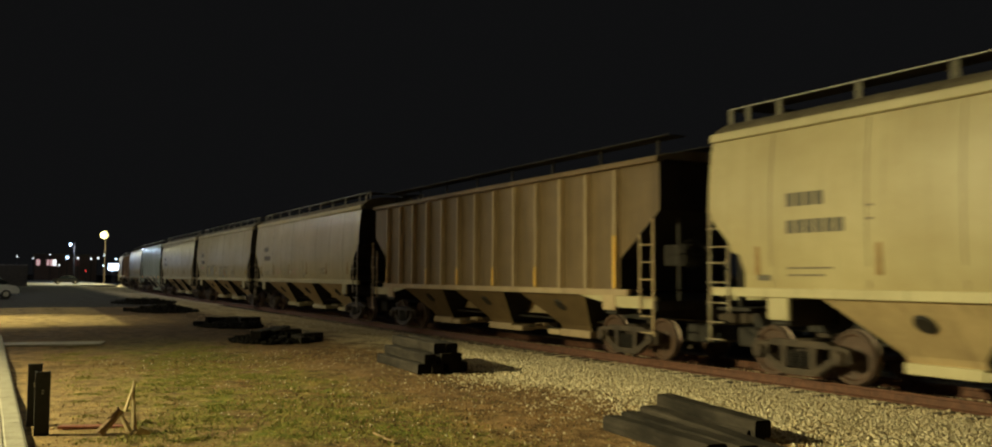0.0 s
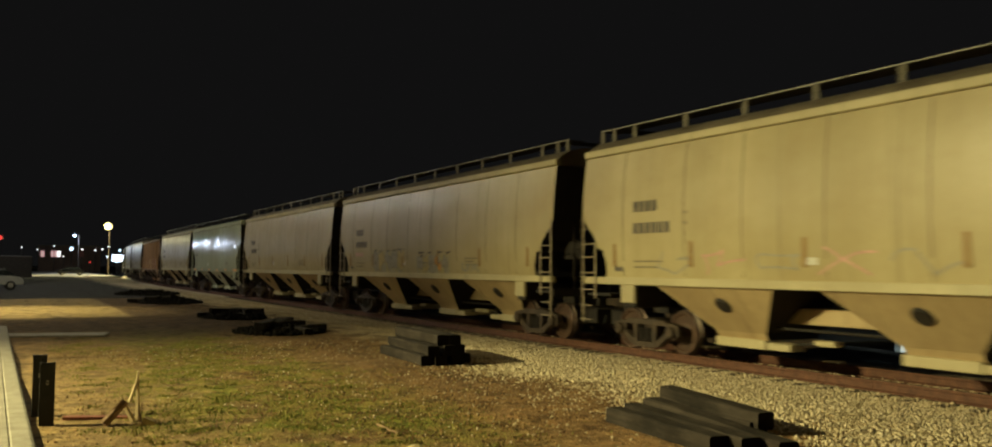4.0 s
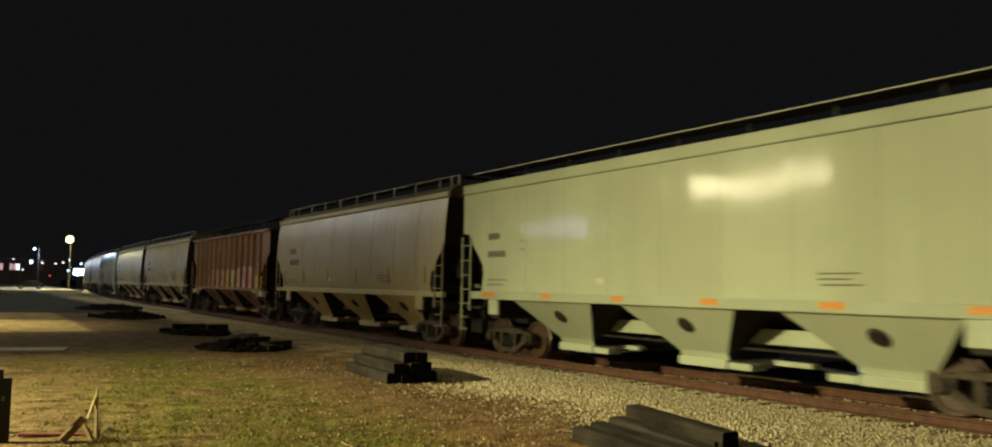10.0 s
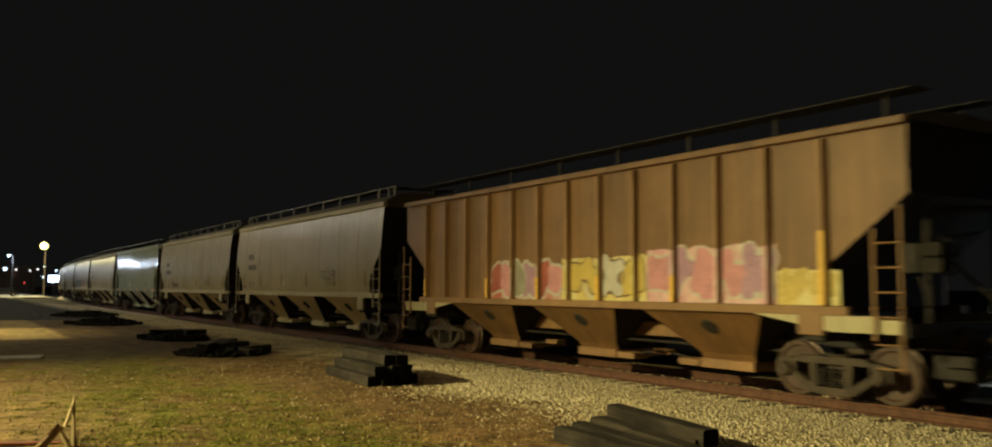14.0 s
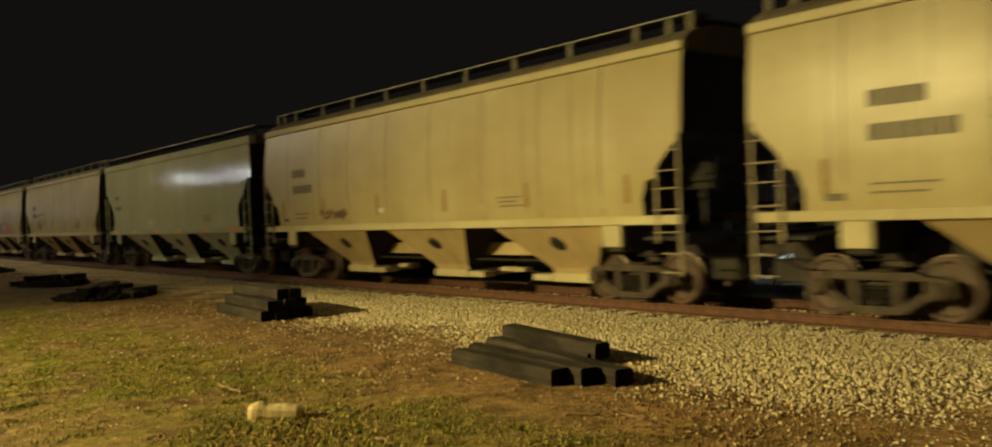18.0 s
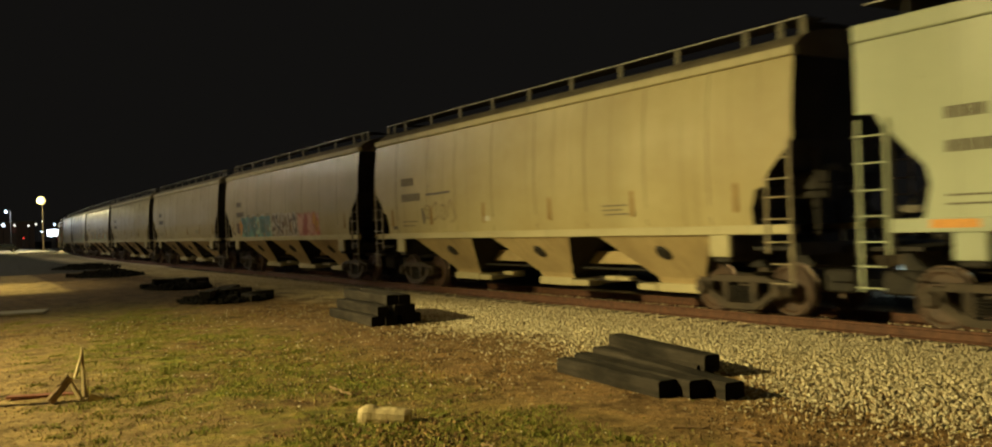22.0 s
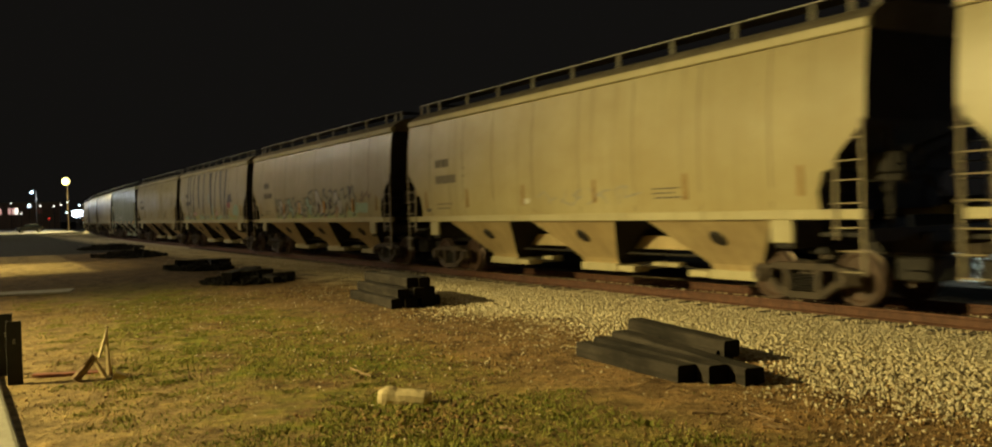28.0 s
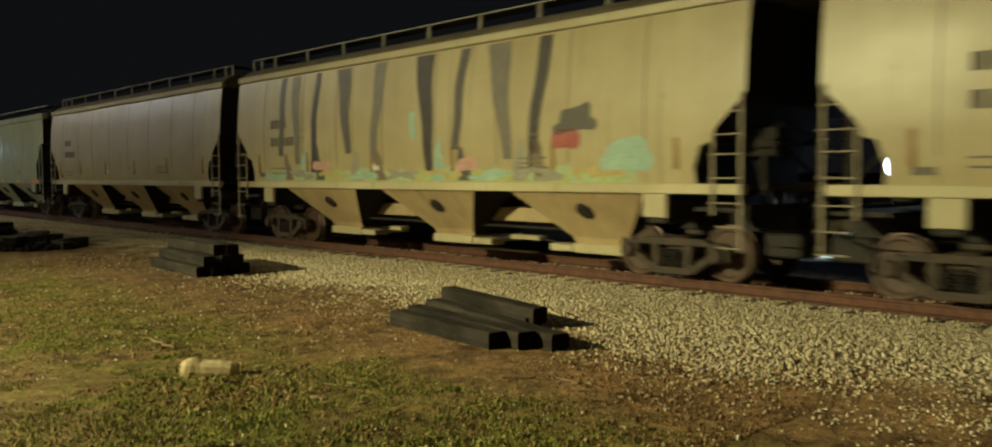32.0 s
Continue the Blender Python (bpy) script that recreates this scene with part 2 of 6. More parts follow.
M["twig"] = mottled("dark_bark", (0.05, 0.04, 0.03), (0.02, 0.017, 0.013), 20, 0.9)
M["tyre"] = mottled("black_rubber", (0.02, 0.02, 0.02), (0.01, 0.01, 0.01), 20, 0.8)
M["dark_car"] = mottled("dark_car_paint", (0.012, 0.012, 0.014), (0.008, 0.008, 0.01), 2, 0.3)
M["white_car"] = mottled("white_car_paint", (0.46, 0.46, 0.46), (0.40, 0.40, 0.40), 2, 0.3)
M["glass"] = mottled("dark_glass", (0.01, 0.012, 0.014), (0.008, 0.009, 0.01), 2, 0.1)
M["white_wall"] = mottled("white_metal_siding", (0.62, 0.68, 0.66), (0.48, 0.54, 0.52), 2, 0.6)
M["brick_wall"] = mottled("dull_brown_wall", (0.2, 0.13, 0.09), (0.12, 0.08, 0.06), 3, 0.85)


def glow(name, colour, strength):
    m, n, l, b = mat(name, 0.5)
    b.inputs["Base Color"].default_value = (*colour, 1)
    b.inputs["Emission Color"].default_value = (*colour, 1)
    b.inputs["Emission Strength"].default_value = strength
    return m


M["glow_warm"] = glow("warm_lamp_glass", (1.0, 0.90, 0.36), 1.9)
M["glow_cold"] = glow("cold_lamp_glass", (0.72, 0.9, 1.0), 3)
M["glow_glare"] = glow("glaring_cold_bulb", (0.8, 0.93, 1.0), 14)
M["glow_white"] = glow("white_lamp_glass", (1.0, 0.93, 0.8), 1.6)
M["glow_red"] = glow("red_lamp_glass", (1.0, 0.06, 0.04), 1.0)
M["glow_teal"] = glow("teal_lamp_glass", (0.3, 0.9, 0.85), 4)
M["glow_rose"] = glow("rosy_lit_window", (1.0, 0.55, 0.48), 0.55)
M["glow_sign"] = glow("lit_sign_face", (0.78, 0.86, 1.0), 5)
for key, light in (("g_teal", (0.10, 0.21, 0.21)), ("g_dusk", (0.14, 0.12, 0.10)), ("g_sky", (0.22, 0.36, 0.38)), ("g_red", (0.46, 0.13, 0.10)), ("g_pink", (0.72, 0.33, 0.36)), ("g_white", (0.66, 0.62, 0.54)),
                   ("g_black", (0.03, 0.028, 0.026)), ("g_yellow", (0.70, 0.52, 0.12)), ("g_mint", (0.45, 0.62, 0.48)), ("g_brown", (0.16, 0.09, 0.05)),
                   ("g_orange", (0.72, 0.36, 0.06)), ("g_body", (0.49, 0.45, 0.29)), ("g_shadow", (0.075, 0.06, 0.05)), ("g_mauve", (0.52, 0.30, 0.42)), ("g_fadepink", (0.70, 0.42, 0.34)),
                   ("g_fadegrey", (0.42, 0.39, 0.30)), ("g_fadeyellow", (0.62, 0.48, 0.18)), ("g_fadebrown", (0.28, 0.21, 0.13)), ("g_tarnish", (0.24, 0.21, 0.16))):
    M[key] = mottled("spray_" + key[2:], light, tuple(c * 0.72 for c in light), 3, 0.45, fine=25, bumps=0.05)


# ---------------------------------------------------------------- mesh helpers
def bm_mesh(name, bm, material, smooth=False):
    me = bpy.data.meshes.new(name)
    bm.normal_update()
    bm.to_mesh(me)
    bm.free()
    for k in material if isinstance(material, (list, tuple)) else [material]:
        me.materials.append(M[k])
    if smooth:
        for p in me.polygons:
            p.use_smooth = True
    return me


def part(name, bm, material, parent, label="", smooth=False, at=None):
    ob = new(name, bm_mesh(name, bm, material, smooth))
    ob.parent = parent
    if at is not None:
        ob.matrix_basis = at
    return tagged(ob, label)


def again(ob, at, parent=None, name=""):
    """A further part on the same mesh."""
    o = new(name or ob.name.split(".")[0], ob.data)
    o.parent = parent or ob.parent
    o.matrix_basis = at
    return tagged(o, ob.get("label", ""))


def thing(name, label, category, group="", kind="", at=None):
    ob = new(name)
    ob.empty_display_size = 0.2
    if at is not None:
        ob.matrix_basis = at
    return tagged(ob, label, category, group, kind)


def box(bm, x0, x1, y0, y1, z0, z1, bevel=0.0):
    vs = [bm.verts.new((x, y, z)) for z in (z0, z1) for y in (y0, y1) for x in (x0, x1)]
    fs = [bm.faces.new([vs[i] for i in q]) for q in ((0, 2, 3, 1), (4, 5, 7, 6), (0, 1, 5, 4), (2, 6, 7, 3), (0, 4, 6, 2), (1, 3, 7, 5))]
    if bevel:
        bmesh.ops.bevel(bm, geom=list({e for f in fs for e in f.edges}), offset=bevel, segments=1, affect="EDGES", profile=0.5)
    return vs


def boxed(*args, bevel=0.0):
    bm = bmesh.new()
    box(bm, *args, bevel=bevel)
    return bm


def bar(bm, a, b, r, sides=6, r2=None):
    """A round bar from a to b."""
    a, b = Vector(a), Vector(b)
    q = (b - a).to_track_quat("Z", "Y").to_matrix()
    rings = []
    for p, rad in ((a, r), (b, r if r2 is None else r2)):
        rings.append([bm.verts.new(p + q @ Vector((rad * math.cos(2 * math.pi * i / sides), rad * math.sin(2 * math.pi * i / sides), 0))) for i in range(sides)])
    for i in range(sides):
        j = (i + 1) % sides
        bm.faces.new((rings[0][i], rings[0][j], rings[1][j], rings[1][i]))
    bm.faces.new(rings[0][::-1]), bm.faces.new(rings[1])


def prism(bm, outline, axis, a, b):
    """An outline in two axes, drawn out along the third from a to b."""
    def put(p, q, h):
        return {"x": (h, p, q), "y": (p, h, q), "z": (p, q, h)}[axis]
    r0 = [bm.verts.new(put(p, q, a)) for p, q in outline]
    r1 = [bm.verts.new(put(p, q, b)) for p, q in outline]
    n = len(outline)
    for i in range(n):
        bm.faces.new((r0[i], r0[(i + 1) % n], r1[(i + 1) % n], r1[i]))
    bm.faces.new(r0[::-1]), bm.faces.new(r1)
    bmesh.ops.recalc_face_normals(bm, faces=bm.faces[:])


def lathe(bm, profile, axis="x", sides=24):
    """A closed profile of (along, radius) turned about an axis through the origin."""
    rings = []
    for h, r in profile:
        ring = []
        for i in range(sides):
            c, s = r * math.cos(2 * math.pi * i / sides), r * math.sin(2 * math.pi * i / sides)
            ring.append(bm.verts.new({"x": (h, c, s), "y": (c, h, s), "z": (c, s, h)}[axis]))
        rings.append(ring)
    for k in range(len(rings) - 1):
        for i in range(sides):
            j = (i + 1) % sides
            bm.faces.new((rings[k][i], rings[k][j], rings[k + 1][j], rings[k + 1][i]))
    bmesh.ops.recalc_face_normals(bm, faces=bm.faces[:])


def loft(bm, rings, cap=True):
    """Closed rings of equal count, joined one to the next."""
    vs = [[bm.verts.new(p) for p in ring] for ring in rings]
    n = len(vs[0])
    for a, b in zip(vs, vs[1:]):
        for i in range(n):
            bm.faces.new((a[i], a[(i + 1) % n], b[(i + 1) % n], b[i]))
    if cap:
        bm.faces.new(vs[0][::-1]), bm.faces.new(vs[-1])
    bmesh.ops.recalc_face_normals(bm, faces=bm.faces[:])


# ---------------------------------------------------------------- freight cars
HALF = 8.17           # half the length of a car's body
TRUCK_Y = 6.48        # truck centres from the car's middle
WHEEL_R = 0.4575
RAIL_Z = -0.08        # top of the rails


def lerp(table, z):
    if z <= table[0][0]:
        return table[0][1]
    for (a, p), (b, q) in zip(table, table[1:]):
        if z <= b:
            return p + (q - p) * (z - a) / (b - a)
    return table[-1][1]


# half width and half length by height above the rails
ROUND_W = ((1.36, 1.54), (1.8, 1.585), (2.4, 1.615), (3.0, 1.61), (3.6, 1.575), (4.0, 1.53), (4.28, 1.49))
ROUND_L = ((1.36, HALF - 0.86), (1.55, HALF - 0.90), (1.8, HALF - 0.92), (2.12, HALF - 0.80), (2.18, HALF - 0.60), (2.4, HALF - 0.50), (2.78, HALF - 0.10), (2.9, HALF), (4.3, HALF))
FLAT_W = ((1.36, 1.57), (4.5, 1.57))
GREEN_L = ((1.36, HALF - 0.98), (1.6, HALF - 1.05), (2.05, HALF - 1.15), (2.3, HALF - 1.08), (2.95, HALF - 0.42), (3.12, HALF - 0.3), (3.14, HALF), (4.5, HALF))
RIB_L = ((1.30, HALF - 1.36), (2.1, HALF - 1.36), (3.0, HALF - 0.12), (3.1, HALF), (4.3, HALF))


def car_shell(root, width, length, levels, paint):
    """The sides, floor and top of a body as one part, its two sloping ends as parts of their own."""
    rings = []
    for z in levels:
        w, h = lerp(width, z), lerp(length, z)
        rings.append([(-w, -h, z), (-w, h, z), (w, h, z), (w, -h, z)])
    bm = bmesh.new()
    vs = [[bm.verts.new(p) for p in ring] for ring in rings]
    for p, q in zip(vs, vs[1:]):
        bm.faces.new((p[0], p[1], q[1], q[0])[::-1]), bm.faces.new((p[2], p[3], q[3], q[2])[::-1])
    for f in bm.faces:
        f.smooth = True
    bm.faces.new([bm.verts.new(p) for p in rings[0]]), bm.faces.new([bm.verts.new(p) for p in rings[-1][::-1]])
    bm.normal_update()
    part("body", bm, paint, root)
    # the ends take the dark shade colour, not the body paint
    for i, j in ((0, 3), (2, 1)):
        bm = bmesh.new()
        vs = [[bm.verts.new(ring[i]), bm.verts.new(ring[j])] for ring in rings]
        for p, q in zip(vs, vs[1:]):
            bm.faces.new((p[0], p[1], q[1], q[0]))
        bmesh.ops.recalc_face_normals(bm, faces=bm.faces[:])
        part("end_sheet", bm, "end_grime", root, "end sheet coloured dark for shade")


def truck_at(root, y):
    """A two-axle truck: bolster with side frames, springs and turning wheelsets."""
    bm = bmesh.new()
    box(bm, -0.98, 0.98, -0.2, 0.2, 0.42, 0.72, 0.04)
    box(bm, -0.3, 0.3, -0.3, 0.3, 0.7, 0.84, 0.03)
    truck = part("truck", bm, "truck", root, "rusty cast steel two-axle truck", at=pose(0, y, RAIL_Z))
    bm = bmesh.new()
    prism(bm, ((-0.80, 0.60), (-0.62, 0.70), (0.62, 0.70), (0.80, 0.60), (0.55, 0.585), (-0.55, 0.585)), "x", -1.10, -0.94)
    prism(bm, ((-0.36, 0.12), (-0.36, 0.215), (0.36, 0.215), (0.36, 0.12), (0.28, 0.10), (-0.28, 0.10)), "x", -1.12, -0.92)
    for s in (-1, 1):
        prism(bm, [(s * p, q) for p, q in ((0.70, 0.34), (0.70, 0.62), (0.84, 0.66), (1.08, 0.60), (1.10, 0.40), (1.00, 0.34), (0.98, 0.50), (0.80, 0.50), (0.78, 0.34))], "x", -1.10, -0.94)
        prism(bm, [(s * p, q) for p, q in ((0.76, 0.47), (0.74, 0.34), (0.40, 0.11), (0.30, 0.14), (0.34, 0.225))], "x", -1.11, -0.95)
        prism(bm, [(s * p, q) for p, q in ((0.37, 0.20), (0.27, 0.20), (0.27, 0.60), (0.40, 0.60))], "x", -1.115, -0.935)
    for s in (-1, 1):
        lathe_y = 0.89 * s
        ring = bmesh.new()
        lathe(ring, ((-1.20, 0.0), (-1.20, 0.09), (-1.17, 0.125), (-1.06, 0.135), (-1.0, 0.0)), "x", 12)
        bmesh.ops.translate(ring, verts=ring.verts[:], vec=(0, lathe_y, WHEEL_R))
        tmp = bpy.data.meshes.new("tmp")
        ring.to_mesh(tmp)
        ring.free()
        bm.from_mesh(tmp)
        bpy.data.meshes.remove(tmp)
    frame_l = part("side_frame", bm, "truck", truck)
    again(frame_l, pose(0, 0, 0, 0, 0, 180))
    bm = bmesh.new()
    coil = [(0.23, 0.0)]
    for k in range(6):
        coil += [(0.235 + k * 0.048, 0.055), (0.255 + k * 0.048, 0.078), (0.275 + k * 0.048, 0.055)]
    lathe(bm, coil + [(0.525, 0.0)], "z", 9)
    spring = part("coil_spring", bm, "under", truck, at=pose(-1.02, -0.2, 0))
    for x, y1 in ((-1.02, 0.0), (-1.02, 0.2), (1.02, -0.2), (1.02, 0.0), (1.02, 0.2)):
        again(spring, pose(x, y1, 0))
    bm = bmesh.new()
    for s in (-1, 1):
        ring = bmesh.new()
        prof = [(-0.79, 0.0), (-0.81, 0.11), (-0.79, 0.13), (-0.755, 0.2), (-0.76, 0.36), (-0.80, 0.395), (-0.80, WHEEL_R - 0.012), (-0.79, WHEEL_R), (-0.70, WHEEL_R + 0.004),
                (-0.69, WHEEL_R + 0.026), (-0.665, WHEEL_R + 0.026), (-0.66, 0.395), (-0.70, 0.36), (-0.71, 0.2), (-0.66, 0.12), (-0.66, 0.0)]
        lathe(ring, prof, "x", 32)
        if s > 0:
            bmesh.ops.scale(ring, verts=ring.verts[:], vec=(-1, 1, 1))
            bmesh.ops.reverse_faces(ring, faces=ring.faces[:])
        tmp = bpy.data.meshes.new("tmp")
        ring.to_mesh(tmp)
        ring.free()
        bm.from_mesh(tmp)
        bpy.data.meshes.remove(tmp)
    bar(bm, (-1.1, 0, 0), (1.1, 0, 0), 0.085, 10)
    for s in (-1, 1):
        for k in range(3):
            a = 2 * math.pi * k / 3
            box(bm, s * 1.195 - 0.012, s * 1.195 + 0.012, 0.05 * math.cos(a) - 0.016, 0.05 * math.cos(a) + 0.016, 0.05 * math.sin(a) - 0.016, 0.05 * math.sin(a) + 0.016)
    for f in bm.faces:
        c = f.calc_center_median()
        if math.hypot(c.y, c.z) > 0.44:
            f.material_index = 1
    ws = part("wheelset", bm, ("wheel", "railtop"), truck, "worn steel wheelset", at=pose(0, -0.89, WHEEL_R))
    again(ws, pose(0, 0.89, WHEEL_R))
    bm = bmesh.new()
    for s in (-1, 1):
        prism(bm, ((s * 0.42, 0.30), (s * 0.36, 0.34), (s * 0.36, 0.62), (s * 0.42, 0.62), (s * 0.47, 0.46)), "x", -0.84, 0.84)
    part("brake_beam", bm, "under", truck)
    return truck


def ladder_parts(root, name, stiles, rungs, material):
    """A side ladder built for the -x, +y corner, then turned and mirrored to all four."""
    meshes = {}

    def piece(kind, parent, size, at):
        key = (kind, round(size, 3))
        if key in meshes:
            return again(meshes[key], at, parent)
        bm = bmesh.new()
        if kind == "rung":
            bar(bm, (0, -size / 2, 0), (0, size / 2, 0), 0.014)
        else:
            box(bm, -0.02, 0.02, -0.024, 0.024, 0, size, 0.005)
        meshes[key] = part(kind, bm, material, parent, at=at)
        return meshes[key]
    for sx in (-1, 1):
        for sy in (-1, 1):
            whole = None
            for y, z0, z1 in stiles:
                ob = piece(name if whole is None else "stile", whole or root, z1 - z0, pose(sx * 1.6225, sy * y, z0) if whole is None else pose(0, sy * (y - stiles[0][0]), z0 - stiles[0][1]))
                whole = whole or ob
            for y0, y1, z in rungs:
                piece("rung", whole, y1 - y0, pose(sx * 0.0325, sy * ((y0 + y1) / 2 - stiles[0][0]), z - stiles[0][1]))


def car_ends(root, body_mat, plat_z=1.06):
    """Couplers, draft sills, end platforms, bolster plates and brake gear of one car."""
    for sy in (-1, 1):
        bm = bmesh.new()
        ya, yb = sorted((sy * 4.9, sy * 8.32))
        box(bm, -0.33, 0.33, ya, yb, 0.72, 1.14, 0.02)
        part("draft_sill", bm, "under", root)
        bm = bmesh.new()
        ya, yb = sorted((sy * 8.3, sy * 8.72))
        box(bm, -0.09, 0.09, ya, yb, 0.80, 0.98, 0.02)
        box(bm, -0.16, 0.12, min(sy * 8.66, sy * 8.90), max(sy * 8.66, sy * 8.90), 0.74, 1.04, 0.05)
        part("coupler", bm, "truck", root)
        # plain dark box added to block the lit wall behind the gap
        part("draft_gear_housing", boxed(-0.55, 0.55, *sorted((sy * 7.88, sy * 8.52)), 0.36, 0.735, bevel=0.03), "under", root)
        # dark plate by the truck, added to close the same gap
        bm = bmesh.new()
        box(bm, -0.75, 0.75, *sorted((sy * 7.62, sy * 7.72)), 0.36, 0.60, 0.02)
        part("brake_rigging", bm, "under", root)
        bm = bmesh.new()
        bar(bm, (-1.45, sy * 8.28, 0.86), (-0.25, sy * 8.5, 0.78), 0.016, 6)
        part("uncoupling_lever", bm, "truck", root)
        bm = bmesh.new()
        drop = [(-0.35, sy * (8.32 + 0.06 * k), 0.72 - 0.36 * math.sin(k / 6 * math.pi / 1.15)) for k in range(7)]
        for p, q in zip(drop, drop[1:]):
            bar(bm, p, q, 0.03, 7)
        part("air_hose", bm, "tyre", root)
        bm = bmesh.new()
        ya, yb = sorted((sy * (HALF - 0.95), sy * (HALF + 0.02)))
        box(bm, -1.5, 1.5, ya, yb, 1.10, 1.16)
        box(bm, -1.6, 1.6, min(sy * (HALF - 0.06), sy * (HALF + 0.03)), max(sy * (HALF - 0.06), sy * (HALF + 0.03)), 1.02, 1.22)
        part("end_platform", bm, "under", root)
        bm = bmesh.new()
        for s in (-1, 1):
            bar(bm, (s * 0.9, sy * (HALF - 0.1), 1.16), (s * 0.9, sy * (HALF - 0.1), 3.0), 0.05, 6)
            bar(bm, (s * 0.9, sy * (HALF - 0.1), 1.5), (s * 0.2, sy * (HALF - 0.9), 2.6), 0.03, 6)
        part("end_post", bm, "under", root)
        bm = bmesh.new()
        box(bm, -1.52, 1.52, sy * TRUCK_Y - 0.2, sy * TRUCK_Y + 0.2, 0.88, 1.36, 0.03)
        part("body_bolster", bm, "under", root)
        for sx in (-1, 1):
            bm = bmesh.new()
            xa, xb = sorted((sx * 1.50, sx * 1.585))
            box(bm, xa, xb, sy * TRUCK_Y - 0.24, sy * TRUCK_Y + 0.24, 0.98, 1.37, 0.015)
            part("jacking_plate", bm, body_mat, root)
    bm = bmesh.new()
    ring = [(0.3 * math.cos(a), 0.3 * math.sin(a)) for a in [2 * math.pi * k / 16 for k in range(16)]]
    for k in range(16):
        p, q = ring[k], ring[(k + 1) % 16]
        bar(bm, (-0.75 + p[0], -HALF - 0.12, 2.2 + p[1]), (-0.75 + q[0], -HALF - 0.12, 2.2 + q[1]), 0.018, 5)
    for k in range(0, 16, 4):
        bar(bm, (-0.75, -HALF - 0.10, 2.2), (-0.75 + ring[k][0], -HALF - 0.12, 2.2 + ring[k][1]), 0.014, 5)
    box(bm, -0.9, -0.6, -HALF - 0.1, -HALF + 0.6, 1.95, 2.4, 0.02)
    part("brake_wheel", bm, "under", root)
    part("centre_sill", boxed(-0.40, 0.40, -4.9, 4.9, 0.71, 1.0, bevel=0.015), "hopper_beige" if body_mat == "beige_sill" else body_mat, root)
    bm = bmesh.new()
    lathe(bm, ((-0.9, 0.0), (-0.9, 0.14), (-0.85, 0.2), (0.3, 0.2), (0.35, 0.14), (0.35, 0.0)), "x", 14)
    bmesh.ops.translate(bm, verts=bm.verts[:], vec=(0.2, HALF - 0.75, 1.42))
    part("air_reservoir", bm, "under", root)
    bm = bmesh.new()
    bar(bm, (-0.6, -6.2, 0.62), (-0.6, 6.2, 0.62), 0.028, 6)
    bar(bm, (0.75, -6.0, 0.72), (0.75, 6.0, 0.72), 0.022, 6)
    part("brake_pipe", bm, "under", root)
    truck_at(root, TRUCK_Y)
    truck_at(root, -TRUCK_Y)


def hopper_bays(root, ys, mat_side, mat_gate, top_z=1.37, reach=1.62):
    """The hopper bays under the sill, each with its discharge gate."""
    for y in ys:
        rings = []
        for z, hy, hx in ((0.37, 0.66, 0.66), (0.50, 0.68, 0.74), (top_z, reach, 1.525)):
            rings.append([(-hx, y - hy, z), (-hx, y + hy, z), (hx, y + hy, z), (hx, y - hy, z)])
        bm = bmesh.new()
        vs = [[bm.verts.new(p) for p in ring] for ring in rings]
        for p, q in zip(vs, vs[1:]):
            bm.faces.new((p[1], p[0], q[0], q[1])), bm.faces.new((p[3], p[2], q[2], q[3]))
        bm.faces.new(vs[0])
        bay = part("hopper_bay", bm, mat_side, root)
        # the sloping faces are coloured dark for their shade
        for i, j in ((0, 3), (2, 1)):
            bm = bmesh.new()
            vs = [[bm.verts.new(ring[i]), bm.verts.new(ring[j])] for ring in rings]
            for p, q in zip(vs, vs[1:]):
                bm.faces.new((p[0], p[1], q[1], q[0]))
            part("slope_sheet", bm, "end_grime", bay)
        bm = bmesh.new()
        box(bm, -0.76, 0.76, y - 0.67, y + 0.67, 0.20, 0.38, 0.015)
        part("discharge_gate", bm, mat_gate, bay)
        side = 1 if y < -2 else -1
        part("gate_drive", boxed(-0.76, -0.35, *sorted((y + side * 0.70, y + side * 1.28)), 0.21, 0.345, bevel=0.015), mat_gate, bay)
        part("drive_box", boxed(-0.62, -0.40, *sorted((y + side * 1.72, y + side * 2.17)), 0.36, 0.455, bevel=0.012), mat_gate, bay)
        bm = bmesh.new()
        bar(bm, (-0.5, y + side * 0.9, 0.30), (-0.5, y + side * 1.9, 0.41), 0.025, 6)
        part("drive_shaft", bm, "under", bay)
        bm = bmesh.new()
        lathe(bm, ((-0.05, 0.0), (-0.05, 0.17), (0.0, 0.2), (0.03, 0.2), (0.03, 0.0)), "x", 12)
        bmesh.ops.rotate(bm, verts=bm.verts[:], cent=(0, 0, 0), matrix=Matrix.Rotation(radians(-46), 3, "Y"))
        bmesh.ops.translate(bm, verts=bm.verts[:], vec=(-1.20, y - 0.05, 1.03))
        part("vibrator_bracket", bm, "under", bay)


